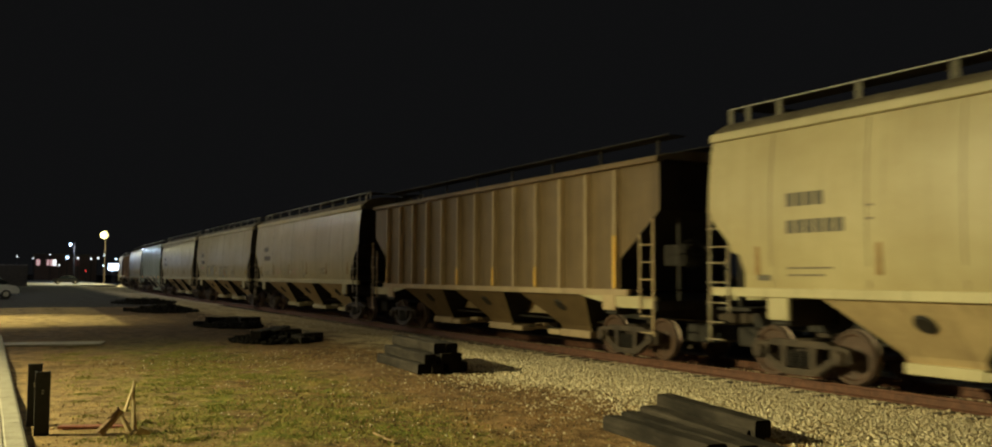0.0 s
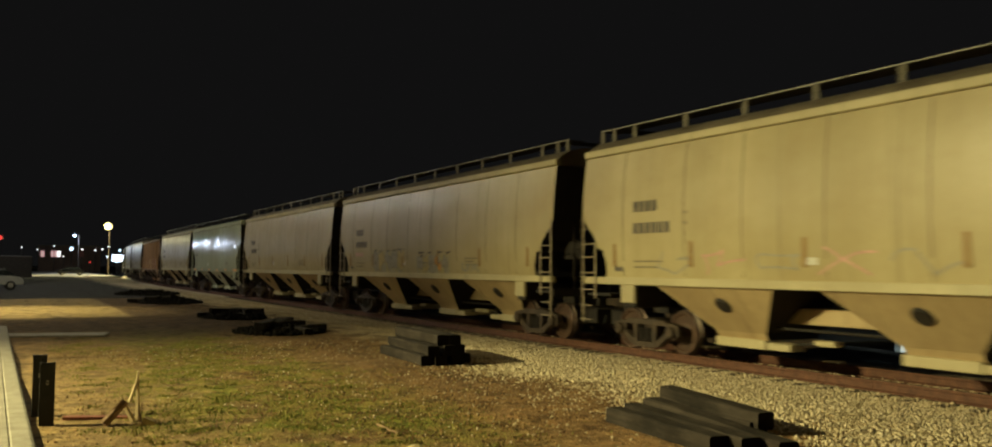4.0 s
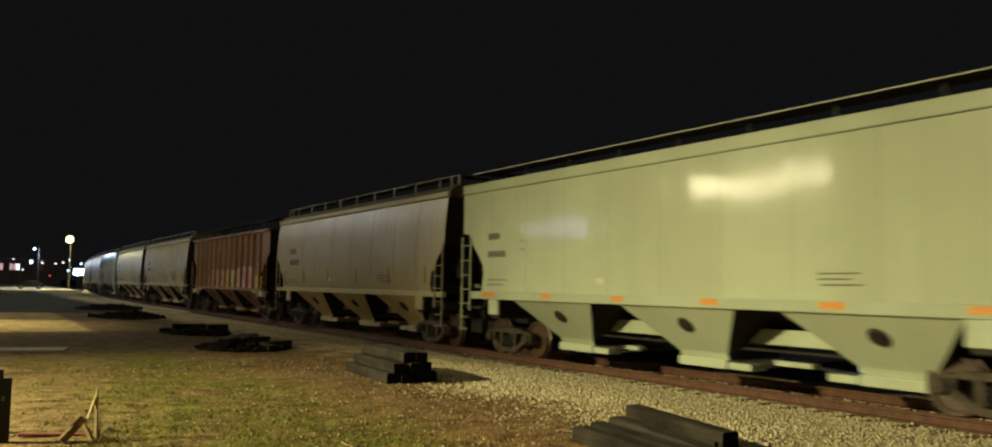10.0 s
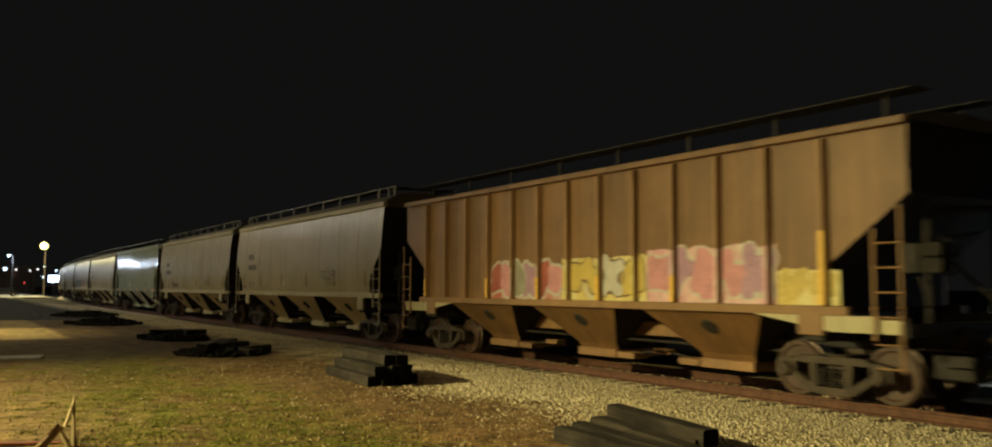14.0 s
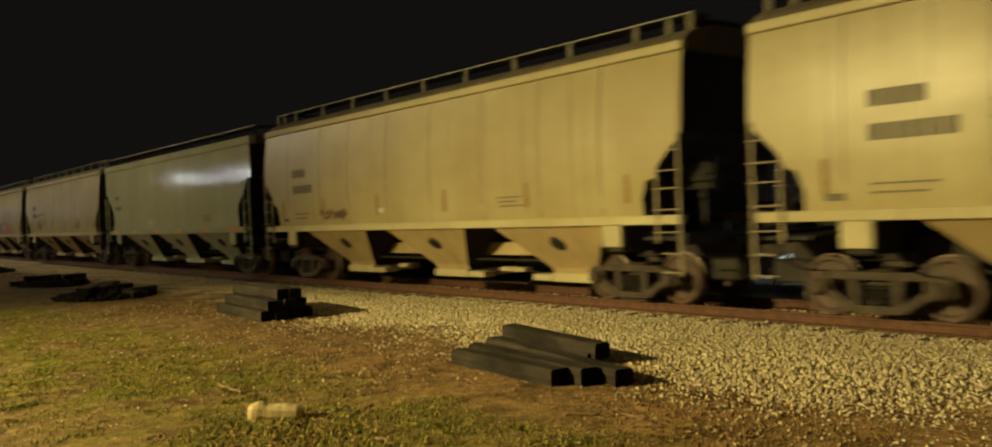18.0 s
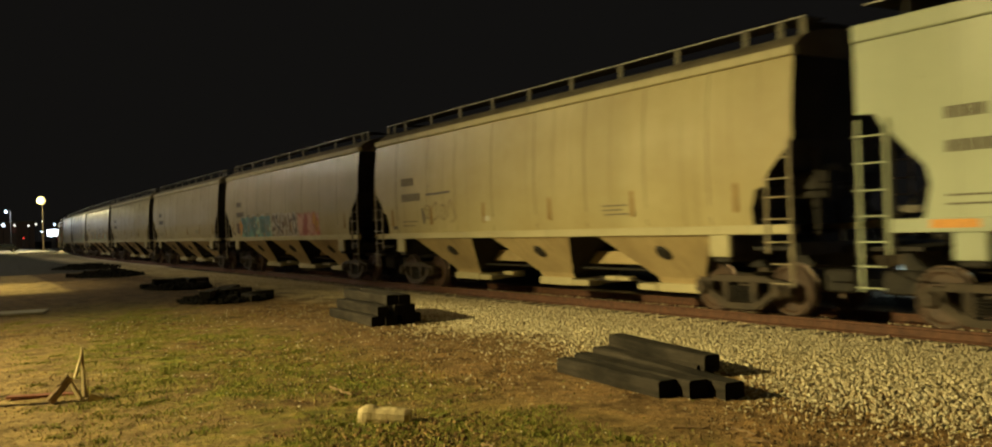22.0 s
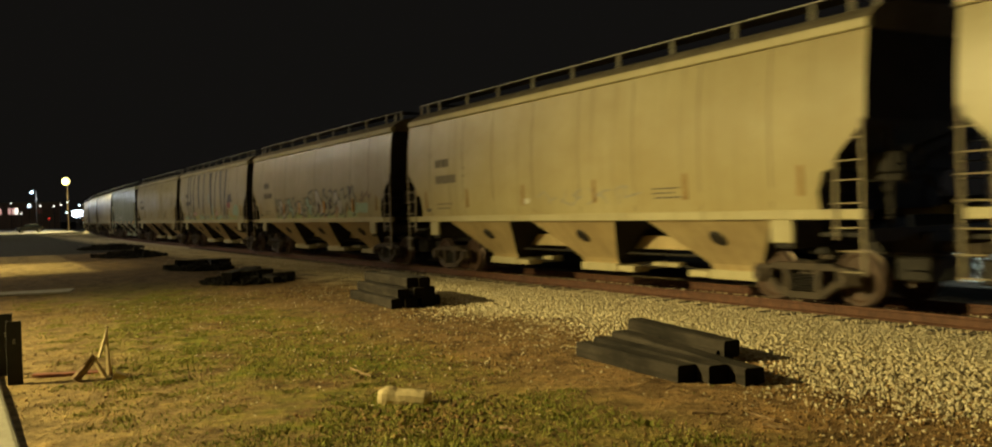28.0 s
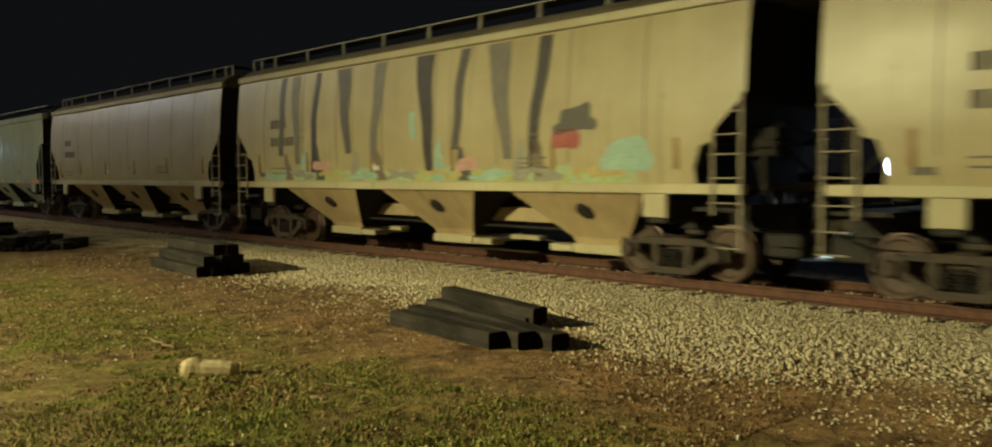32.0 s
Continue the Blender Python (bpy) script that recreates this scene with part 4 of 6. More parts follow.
def car_things():
    """All cars in order, the first one nearest at the start."""
    beige, green = round_car(), flat_car()
    tan = ribbed_car("tan", "rib_light", "grey-tan ribbed hopper car with orange reflectors, rolling")
    rust = ribbed_car("brown", "rib_rust", "rusty brown ribbed hopper car with pink and yellow graffiti")
    kinds = "b t b b b g b r b b g b b b b b b b g b b b g b b b".split()
    masters = {"b": beige, "g": green, "t": tan, "r": rust}
    cars, used = [], set()
    for k in kinds:
        if k in used:
            cars.append(copy_thing(masters[k], pose(0, 0, 0)))
        else:
            cars.append(masters[k])
            used.add(k)
    R, F = ROUND_W, ((1.3, 1.50), (4.4, 1.50))
    spray(cars[2], R, 5.6, -1.4, 1.6, 2.1, (4, 1, 7, 5, 6), ("g_fadegrey", "g_fadepink"), None, 0.04, 3)
    field(cars[3], R, 4.45, 1.35, 1.54, 2.28, "mix_grey", 1, "faded grey and yellow graffiti")
    field(cars[3], R, 0.35, -2.15, 1.54, 2.12, "mix_grey", 2, "faded grey and yellow graffiti")
    for y, w in ((4.3, 0.4), (3.7, 0.35), (3.1, 0.45), (2.5, 0.5), (2.0, 0.4), (0.2, 0.6), (-0.6, 0.3), (-1.3, 0.45), (-1.9, 0.4)):
        spray(cars[3], R, y, y - w, 1.95, 2.36 if y > 1 else 2.24, (13,), ("g_black",), None, 0.045, int(y * 10) + 90)
    for y, z in ((2.6, 1.72), (2.2, 1.98), (0.05, 1.95), (0.0, 1.7), (-0.9, 1.72)):
        spray(cars[3], R, y, y - 0.4, z, z + 0.3, (14,), ("g_black",), None, 0.06, int(y * 10) + 190)
    spray(cars[3], R, 4.4, 1.4, 1.56, 2.36, (0, 1, 6, 7, 4), ("g_fadegrey", "g_fadeyellow", "g_fadegrey"), "g_tarnish", 0.2, 4, label="faded grey and yellow graffiti", edge=1.2, slant=0.1)
    spray(cars[3], R, 0.3, -2.1, 1.54, 2.16, (7, 3, 0, 6, 8), ("g_fadegrey", "g_fadeyellow", "g_fadegrey", "g_orange"), "g_tarnish", 0.13, 5, edge=1.3)
    spray(cars[3], R, 6.3, 5.4, 2.08, 2.32, (5, 6, 3), ("g_fadepink",), None, 0.08, 6)
    spray(cars[3], R, -3.0, -4.2, 1.58, 1.9, (4, 5), ("g_fadegrey",), None, 0.07, 7)
    field(cars[7], F, 3.35, 0.3, 1.45, 2.2, "mix_red", 3, "pink and red graffiti")
    field(cars[7], F, 0.28, -2.55, 1.45, 2.35, "mix_yellow", 4, "yellow and white graffiti")
    field(cars[7], F, -2.58, -5.75, 1.45, 2.45, "mix_pink", 5, "pink and white graffiti")
    field(cars[7], F, -5.78, -7.0, 1.45, 2.0, "mix_yellow", 6, "yellow and white graffiti")
    for k in range(13):
        y = -6.75 + 1.125 * k
        hue, top = ("mix_yellow", 1.95) if y < -5.76 else ("mix_pink", 2.42) if y < -2.57 else ("mix_yellow", 2.33) if y < 0.29 else ("mix_red", 2.2)
        if y < 3.35:
            part("graffiti", boxed(-1.6245, -1.6205, y - 0.038, y + 0.038, 1.46, top), hue, cars[7], "spray paint across a rib")
    spray(cars[7], F, 3.3, 0.3, 1.46, 2.4, (3, 4, 0, 5, 4, 7), ("g_red", "g_pink", "g_fadegrey", "g_mauve"), "g_white", 0.24, 10, label="pink, yellow and white graffiti letters")
    spray(cars[7], F, 0.25, -2.5, 1.46, 2.45, (7, 6, 5, 3), ("g_yellow", "g_yellow", "g_white"), "g_brown", 0.27, 11, edge=1.25)
    spray(cars[7], F, -2.6, -5.7, 1.46, 2.55, (7, 1, 0, 6, 5), ("g_pink", "g_mauve", "g_pink"), "g_white", 0.30, 12, edge=1.25)
    spray(cars[7], F, -5.8, -7.0, 1.48, 2.1, (4, 7), ("g_yellow",), None, 0.15, 13)
    spray(cars[8], R, -2.9, -4.4, 1.98, 2.42, (7, 4, 7), ("g_dusk",), None, 0.04, 14, label="small black spray tag")
    spray(cars[9], R, 4.6, 3.1, 1.62, 2.0, (6, 3, 6, 7, 1), ("g_brown",), None, 0.08, 15, label="dark smeared spray tag")
    spray(cars[11], R, 4.9, 3.0, 2.2, 2.68, (13,), ("g_dusk",), None, 0.06, 16, label="thin black spray tag", loose=0.05)
    spray(cars[11], R, 5.1, 4.75, 1.75, 2.3, (12,), ("g_dusk",), None, 0.13, 80, label="dark smeared spray tag")
    spray(cars[11], R, 4.8, 3.0, 1.78, 2.42, (7, 3, 7, 0), ("g_fadebrown",), None, 0.04, 81, label="faded brown spray tag")
    field(cars[12], R, 5.5, 1.2, 1.54, 2.42, "mix_teal", 7, "teal and mint graffiti with orange patches")
    field(cars[12], R, 1.15, -2.2, 1.54, 2.45, "mix_brown", 8, "brown and white graffiti")
    field(cars[12], R, -2.2, -4.5, 1.54, 2.35, "mix_red", 9, "pink and red graffiti", 0.3)
    for k in range(6):
        spray(cars[12], R, 5.3 - 0.7 * k, 4.75 - 0.7 * k, 2.1, 2.52, (13,), ("g_dusk" if k % 2 else "g_white",), None, 0.05, 60 + k)
        spray(cars[12], R, 5.1 - 0.7 * k, 4.75 - 0.7 * k, 1.6 + 0.12 * (k % 3), 1.95 + 0.12 * (k % 3), (14,), ("g_shadow" if k % 2 else "g_white",), None, 0.07, 70 + k)
    spray(cars[12], R, 6.3, 5.3, 1.58, 2.35, (7, 1), ("g_brown", "g_orange"), None, 0.22, 18, label="teal, brown, white and red graffiti letters")
    spray(cars[12], R, 5.35, 1.3, 1.55, 2.48, (0, 1, 2, 3, 7, 5), ("g_teal", "g_sky", "g_teal", "g_mint"), "g_tarnish", 0.17, 19, edge=1.3)
    spray(cars[12], R, 4.6, 1.5, 1.8, 2.2, (10, 12, 10), ("g_orange",), None, 0.10, 30)
    spray(cars[12], R, 1.05, -2.1, 1.55, 2.48, (3, 2, 4, 8, 5, 0), ("g_brown", "g_dusk", "g_brown", "g_fadebrown"), "g_white", 0.14, 20, edge=1.75)
    spray(cars[12], R, -2.2, -4.4, 1.55, 2.42, (4, 9, 0, 6), ("g_fadepink", "g_red", "g_fadepink", "g_orange"), "g_red", 0.2, 21)
    spray(cars[14], R, 1.0, -3.0, 1.7, 2.1, (6, 4, 5, 1), ("g_fadegrey",), None, 0.04, 22)
    field(cars[15], R, 4.5, -5.3, 1.54, 1.98, "mix_lime", 10, "pale green spray paint along the lower side", 0.25)
    spray(cars[15], R, 4.4, -0.5, 1.56, 2.4, (4, 0, 3, 2, 1, 7, 9, 6), ("g_body", "g_white", "g_body", "g_mint"), "g_shadow", 0.15, 23, label="black and pale green graffiti along the lower side", slant=-0.35, edge=1.7)
    spray(cars[15], R, -0.3, -5.2, 1.58, 2.64, (2, 0, 9, 3, 6, 1, 4), ("g_body", "g_white", "g_body"), "g_shadow", 0.19, 24, slant=-0.4, edge=1.65)
    spray(cars[15], R, -4.6, -6.2, 1.6, 2.15, (3, 7), ("g_mint",), None, 0.26, 34)
    spray(cars[15], R, -5.4, -6.5, 2.05, 2.5, (9, 6), ("g_fadebrown",), None, 0.10, 31)
    for y in (3.2, 1.1, -1.9, -4.9):
        part("paint_patch", boxed(-1.632, -1.60, y, y + 0.14, 1.74, 2.2), "g_orange", cars[15], "yellow-orange paint patch")
    field(cars[16], R, 6.9, -6.1, 1.54, 1.80, "mix_lime", 11, "yellow-green spray paint along the lower side", 0.2)
    for k, (y, w, lean) in enumerate(((5.6, 0.35, 0.1), (5.0, 0.5, -0.25), (3.9, 0.3, 0.3), (2.75, 0.7, -0.35), (1.2, 0.55, 0.4), (-0.4, 0.75, -0.3), (-1.7, 0.35, 0.35), (-2.7, 0.8, -0.45), (-4.0, 0.4, 0.5))):
        wedge(cars[16], R, y, w * 0.85, 0.24, lean * 0.7, 4.22, 2.2 - 0.22 * (k % 3), ("g_dusk", "g_tarnish", "g_shadow")[k % 3])
        wedge(cars[16], R, y + lean - 0.25, 0.08, 0.42, 0.1 if k % 2 else -0.15, 2.25 + 0.1 * (k % 3), 1.57, ("g_fadebrown", "g_mint", "g_dusk", "g_fadegrey")[k % 4])
    spray(cars[16], R, 4.2, 3.2, 1.75, 2.1, (7,), ("g_fadepink",), None, 0.12, 26)
    spray(cars[16], R, 0.2, -0.6, 2.4, 3.1, (10,), ("g_mint",), None, 0.2, 29)
    spray(cars[16], R, -1.4, -2.2, 1.7, 2.1, (3,), ("g_fadepink",), None, 0.12, 35)
    spray(cars[16], R, 6.8, -6.0, 1.55, 1.85, (4, 2, 6, 3, 5, 6, 9, 0, 1), ("g_mint", "g_fadegrey", "g_fadeyellow"), None, 0.09, 36)
    spray(cars[16], R, -4.2, -5.4, 2.3, 3.0, (3,), ("g_dusk",), None, 0.2, 27)
    spray(cars[16], R, -4.2, -4.9, 2.05, 2.6, (7,), ("g_red",), None, 0.2, 32)
    spray(cars[16], R, -5.4, -6.5, 1.58, 2.4, (3,), ("g_mint",), None, 0.36, 33)
    spray(cars[18], FLAT_W, 5.5, 0.5, 1.7, 2.3, (4, 7, 6, 5), ("g_fadegrey",), None, 0.08, 28)
    return cars


CARS = car_things()
# places of the gaps between cars along the track at the start
GAPS = (13.57, 31.71, 49.39, 67.00, 84.49, 101.81, 119.36, 137.59, 155.35, 172.90, 190.25, 207.90, 225.69, 243.46, 261.24, 278.76, 296.24, 313.70)
TRACK_X, BEND_Y, BEND_R = 13.2, 70.0, 1034.0


def travelled(t):
    u = t / 16
    return 124.2904 * u + 7.272 * u ** 2 - 6.5336 * u ** 3 + 5.7915 * u ** 4 - 1.4373 * u ** 5


def gap_at(k):
    if k < 0:
        return GAPS[0] + 17.7 * k
    return GAPS[k] if k < len(GAPS) else GAPS[-1] + 17.65 * (k - len(GAPS) + 1)


def on_track(s, x=0.0):
    """Place and heading at s metres along the track, x metres beside its middle line."""
    if s <= BEND_Y:
        return TRACK_X + x, s, 0.0
    a = (s - BEND_Y) / BEND_R
    return TRACK_X + BEND_R - (BEND_R - x) * math.cos(a), BEND_Y + (BEND_R - x) * math.sin(a), -math.degrees(a)


def motions():
    times = [0.5 * k for k in range(65)]
    spin = [k / 15 for k in range(481)]
    turned = [(t, math.degrees(travelled(t) / WHEEL_R) % 360) for t in spin]
    for k, car in enumerate(CARS):
        mid = (gap_at(k - 1) + gap_at(k)) / 2
        rows = []
        for t in times:
            x, y, h = on_track(mid - travelled(t))
            rows.append((t, pose(x, y, 0, 0, 0, h)))
        walk(car, rows)
        for o in car.children_recursive:
            if o.name.startswith("wheelset"):
                p = o.matrix_basis.translation.copy()
                walk(o, [(t, pose(p.x, p.y, p.z, a)) for t, a in turned])


# ---------------------------------------------------------------- ground and track
def ground_z(x, y):
    if x > 9.0:
        return -0.05 - 0.24 * min(1.0, (x - 9.0) / 2.6)
    return -0.05


def make_ground():
    xs = [-3000, -800, -200, -60, -30] + [-15 + 0.5 * k for k in range(80)] + [26, 35, 60, 200, 800, 3000]
    ys = [-3000, -600, -100, -30] + [-10 + 0.5 * k for k in range(130)] + [56, 60, 70, 90, 120, 160, 220, 400, 1000, 4000]
    vs, fs = [], []
    for y in ys:
        for x in xs:
            z = ground_z(x, y)
            if -15 < x < 11.5 and -10 < y < 56:
                z += 0.03 * noise.noise((x * 0.35, y * 0.35, 0)) + 0.012 * noise.noise((x * 1.3, y * 1.3, 3))
            vs.append((x, y, z))
    n = len(xs)
    for j in range(len(ys) - 1):
        for i in range(n - 1):
            fs.append((j * n + i, j * n + i + 1, j * n + n + i + 1, j * n + n + i))
    me = bpy.data.meshes.new("ground")
    me.from_pydata(vs, [], fs)
    me.materials.append(M["ground"])
    for p in me.polygons:
        p.use_smooth = True
    return tagged(new("ground", me), "dry brown earth with thin grass beside the track", "ground", kind="structure")


def ground_material():
    m, n, l, b = mat("earth_and_thin_grass", 0.95, 0, 0.15)
    tc = n.new("ShaderNodeTexCoord")
    pos = tc.outputs["Object"]
    sep = n.new("ShaderNodeSeparateXYZ")
    l.new(pos, sep.inputs[0])
    fine = noise_node(n, l, pos, 9, 8, 0.7)
    mid = noise_node(n, l, pos, 1.3, 6, 0.65)
    large = noise_node(n, l, pos, 0.22, 4, 0.55)
    earth = ramp(n, ((0.3, (0.22, 0.128, 0.054)), (0.7, (0.44, 0.28, 0.135))))
    l.new(fine.outputs["Fac"], earth.inputs["Fac"])
    grass = ramp(n, ((0.3, (0.065, 0.078, 0.011)), (0.5, (0.155, 0.172, 0.021)), (0.72, (0.34, 0.29, 0.06))))
    l.new(fine.outputs["Fac"], grass.inputs["Fac"])

    def math_node(op, a, c, clamp=False):
        k = n.new("ShaderNodeMath")
        k.operation, k.use_clamp = op, clamp
        for s, v in zip(k.inputs, (a, c)):
            if isinstance(v, (int, float)):
                s.default_value = v
            else:
                l.new(v, s)
        return k.outputs[0]

    def band(value, lo, hi):
        r = n.new("ShaderNodeMapRange")
        r.inputs["From Min"].default_value, r.inputs["From Max"].default_value = lo, hi
        l.new(value, r.inputs["Value"])
        return r.outputs[0]
    wob = math_node("MULTIPLY", math_node("SUBTRACT", mid.outputs["Fac"], 0.5), 3.0)
    xw = math_node("ADD", sep.outputs["X"], wob)
    yw = math_node("ADD", sep.outputs["Y"], wob)
    # grass lies between the kerb and the ballast, thin and patchy
    inner = math_node("MULTIPLY", band(xw, 0.6, 2.6), band(xw, 5.5, 4.2))
    patch = band(math_node("ADD", math_node("MULTIPLY", mid.outputs["Fac"], 0.6), math_node("MULTIPLY", large.outputs["Fac"], 0.5)), 0.42, 0.62)
    amount = math_node("MULTIPLY", math_node("MULTIPLY", inner, patch), band(yw, 30, 22), True)
    c = mix(n, l, amount, earth.outputs[0], grass.outputs[0])
    # pale gravel drive farther along
    sand = ramp(n, ((0.3, (0.27, 0.19, 0.085)), (0.7, (0.52, 0.39, 0.19))))
    l.new(fine.outputs["Fac"], sand.inputs["Fac"])
    # darker earth round the far heaps and towards the ballast
    dark_earth = ramp(n, ((0.3, (0.075, 0.05, 0.028)), (0.7, (0.17, 0.115, 0.062))))
    l.new(fine.outputs["Fac"], dark_earth.inputs["Fac"])
    c = mix(n, l, math_node("MULTIPLY", math_node("MULTIPLY", band(yw, 22, 27), band(xw, 11, 9)), 0.85, True), c, dark_earth.outputs[0])
    c = mix(n, l, math_node("MULTIPLY", math_node("MULTIPLY", band(xw, 4.3, 6.2), band(yw, 7, 13)), 0.62, True), c, dark_earth.outputs[0])
    drive = math_node("MULTIPLY", band(math_node("ADD", sep.outputs["X"], math_node("MULTIPLY", wob, 0.15)), 3.75, 3.5), math_node("MULTIPLY", band(sep.outputs["Y"], 32.6, 33.4), band(sep.outputs["Y"], 53, 52)), True)
    c = mix(n, l, drive, c, sand.outputs[0])
    near = math_node("MULTIPLY", band(xw, 2.6, 0.4), math_node("MULTIPLY", band(yw, 26, 15), 0.75), True)
    c = mix(n, l, near, c, sand.outputs[0])
    # dark old asphalt beyond
    far = math_node("MULTIPLY", band(sep.outputs["Y"], 52, 53), band(sep.outputs["X"], 12, 9), True)
    dark = ramp(n, ((0.3, (0.019, 0.018, 0.017)), (0.7, (0.040, 0.037, 0.033))))
    l.new(fine.outputs["Fac"], dark.inputs["Fac"])
    c = mix(n, l, far, c, dark.outputs[0])
    # crushed stone trodden into the earth beside the track
    chips = n.new("ShaderNodeTexVoronoi")
    chips.inputs["Scale"].default_value = 17
    l.new(pos, chips.inputs["Vector"])
    grit = ramp(n, ((0.0, (0.40, 0.31, 0.17)), (0.5, (0.52, 0.42, 0.26)), (1.0, (0.64, 0.55, 0.37))))
    l.new(chips.outputs["Color"], grit.inputs["Fac"])
    c = mix(n, l, math_node("MULTIPLY", band(xw, 7.3, 8.8), band(xw, 16.5, 15.5), True), c, grit.outputs[0])
    # near-black colour stands in for the unlit ground beyond the track
    c = mix(n, l, math_node("MULTIPLY", band(xw, 15.5, 16.5), 1.0, True), c, dark.outputs[0])
    blotch = ramp(n, ((0.39, (0.32, 0.30, 0.26)), (0.51, (0.92, 0.92, 0.90)), (0.63, (1.32, 1.25, 1.05))))
    clods = noise_node(n, l, pos, 3.6, 5, 0.7)
    l.new(math_node("ADD", math_node("MULTIPLY", mid.outputs["Fac"], 0.5), math_node("MULTIPLY", clods.outputs["Fac"], 0.5)), blotch.inputs["Fac"])
    c = mix(n, l, 0.95, c, blotch.outputs[0], "MULTIPLY")
    grain = noise_node(n, l, pos, 38, 4, 0.75)
    speck = ramp(n, ((0.33, (0.55, 0.52, 0.48)), (0.5, (1.0, 1.0, 1.0)), (0.68, (1.4, 1.34, 1.2))))
    l.new(grain.outputs["Fac"], speck.inputs["Fac"])
    c = mix(n, l, 0.5, c, speck.outputs[0], "MULTIPLY")
    l.new(c, b.inputs["Base Color"])
    bump(n, l, b, math_node("ADD", fine.outputs["Fac"], math_node("MULTIPLY", clods.outputs["Fac"], 1.5)), 1.0, 0.06)
    return m


M["ground"] = ground_material()
GROUND = make_ground()


def sweep(name, profile, x, s0, s1, step, material, label, category, z=RAIL_Z):
    bm = bmesh.new()
    rings, s = [], s0
    while s <= s1 + 0.01:
        px, py, h = on_track(s, x)
        a = math.radians(h)
        rings.append([(px + p * math.cos(a), py + p * math.sin(a), z + q) for p, q in profile])
        s += step if s >= BEND_Y or s + step > s1 else min(step * 4, BEND_Y - s, s1 - s) or step
    loft(bm, rings)
    ob = new(name, bm_mesh(name, bm, material))
    return tagged(ob, label, category) if category else ob


RAIL = ((-0.07, -0.18), (-0.07, -0.165), (-0.012, -0.145), (-0.010, -0.05), (-0.036, -0.038), (-0.036, -0.006), (-0.03, 0.0), (0.03, 0.0), (0.036, -0.006), (0.036, -0.038), (0.010, -0.05), (0.012, -0.145), (0.07, -0.165), (0.07, -0.18))
for side in (-0.755, 0.755):
    root = thing("rail", "rusty brown steel rail spiked to the ties", "rail", "rails of the track", at=pose(TRACK_X + side, 0, RAIL_Z - 0.18))
    for s0 in range(-60, 330, 10):
        ob = sweep("rail_length", RAIL, side, s0, s0 + 9.994, 4.997, "rail", "", "")
        ob.parent = root
        ob.matrix_basis = pose(-TRACK_X - side, 0, 0.18 - RAIL_Z)

BED = ((-3.4, -0.42), (-2.6, -0.24), (-1.5, -0.205), (1.5, -0.205), (2.6, -0.24), (3.4, -0.42))


def make_bed():
    ob = sweep("ballast_bed", BED, 0.0, -60, 330, 5, "ballast", "pale crushed stone ballast under the track", "ballast")
    return tagged(ob, kind="structure")


def ballast_material():
    m, n, l, b = mat("crushed_stone", 0.9, 0, 0.2)
    tc = n.new("ShaderNodeTexCoord")
    vo = n.new("ShaderNodeTexVoronoi")
    vo.inputs["Scale"].default_value = 16
    l.new(tc.outputs["Object"], vo.inputs["Vector"])
    r = ramp(n, ((0.0, (0.40, 0.32, 0.19)), (0.5, (0.54, 0.45, 0.30)), (1.0, (0.66, 0.57, 0.40))))
    l.new(vo.outputs["Color"], r.inputs["Fac"])
    l.new(r.outputs[0], b.inputs["Base Color"])
    bump(n, l, b, vo.outputs["Distance"], 1.0, 0.04)
    return m


def stone_material():
    m, n, l, b = mat("ballast_stone", 0.85, 0, 0.25)
    g = n.new("ShaderNodeNewGeometry")
    r = ramp(n, ((0.0, (0.44, 0.36, 0.22)), (0.3, (0.60, 0.50, 0.32)), (0.75, (0.70, 0.60, 0.41)), (1.0, (0.78, 0.70, 0.52))))
    l.new(g.outputs["Random Per Island"], r.inputs["Fac"])
    tc = n.new("ShaderNodeTexCoord")
    fine = noise_node(n, l, tc.outputs["Object"], 40, 4)
    r2 = ramp(n, ((0.3, (0.65, 0.62, 0.58)), (0.7, (1.0, 1.0, 1.0))))
    l.new(fine.outputs["Fac"], r2.inputs["Fac"])
    l.new(mix(n, l, 0.8, r.outputs[0], r2.outputs[0], "MULTIPLY"), b.inputs["Base Color"])
    bump(n, l, b, fine.outputs["Fac"], 0.4, 0.01)
    return m


M["ballast"] = ballast_material()
M["stone"] = stone_material()
BALLAST = make_bed()


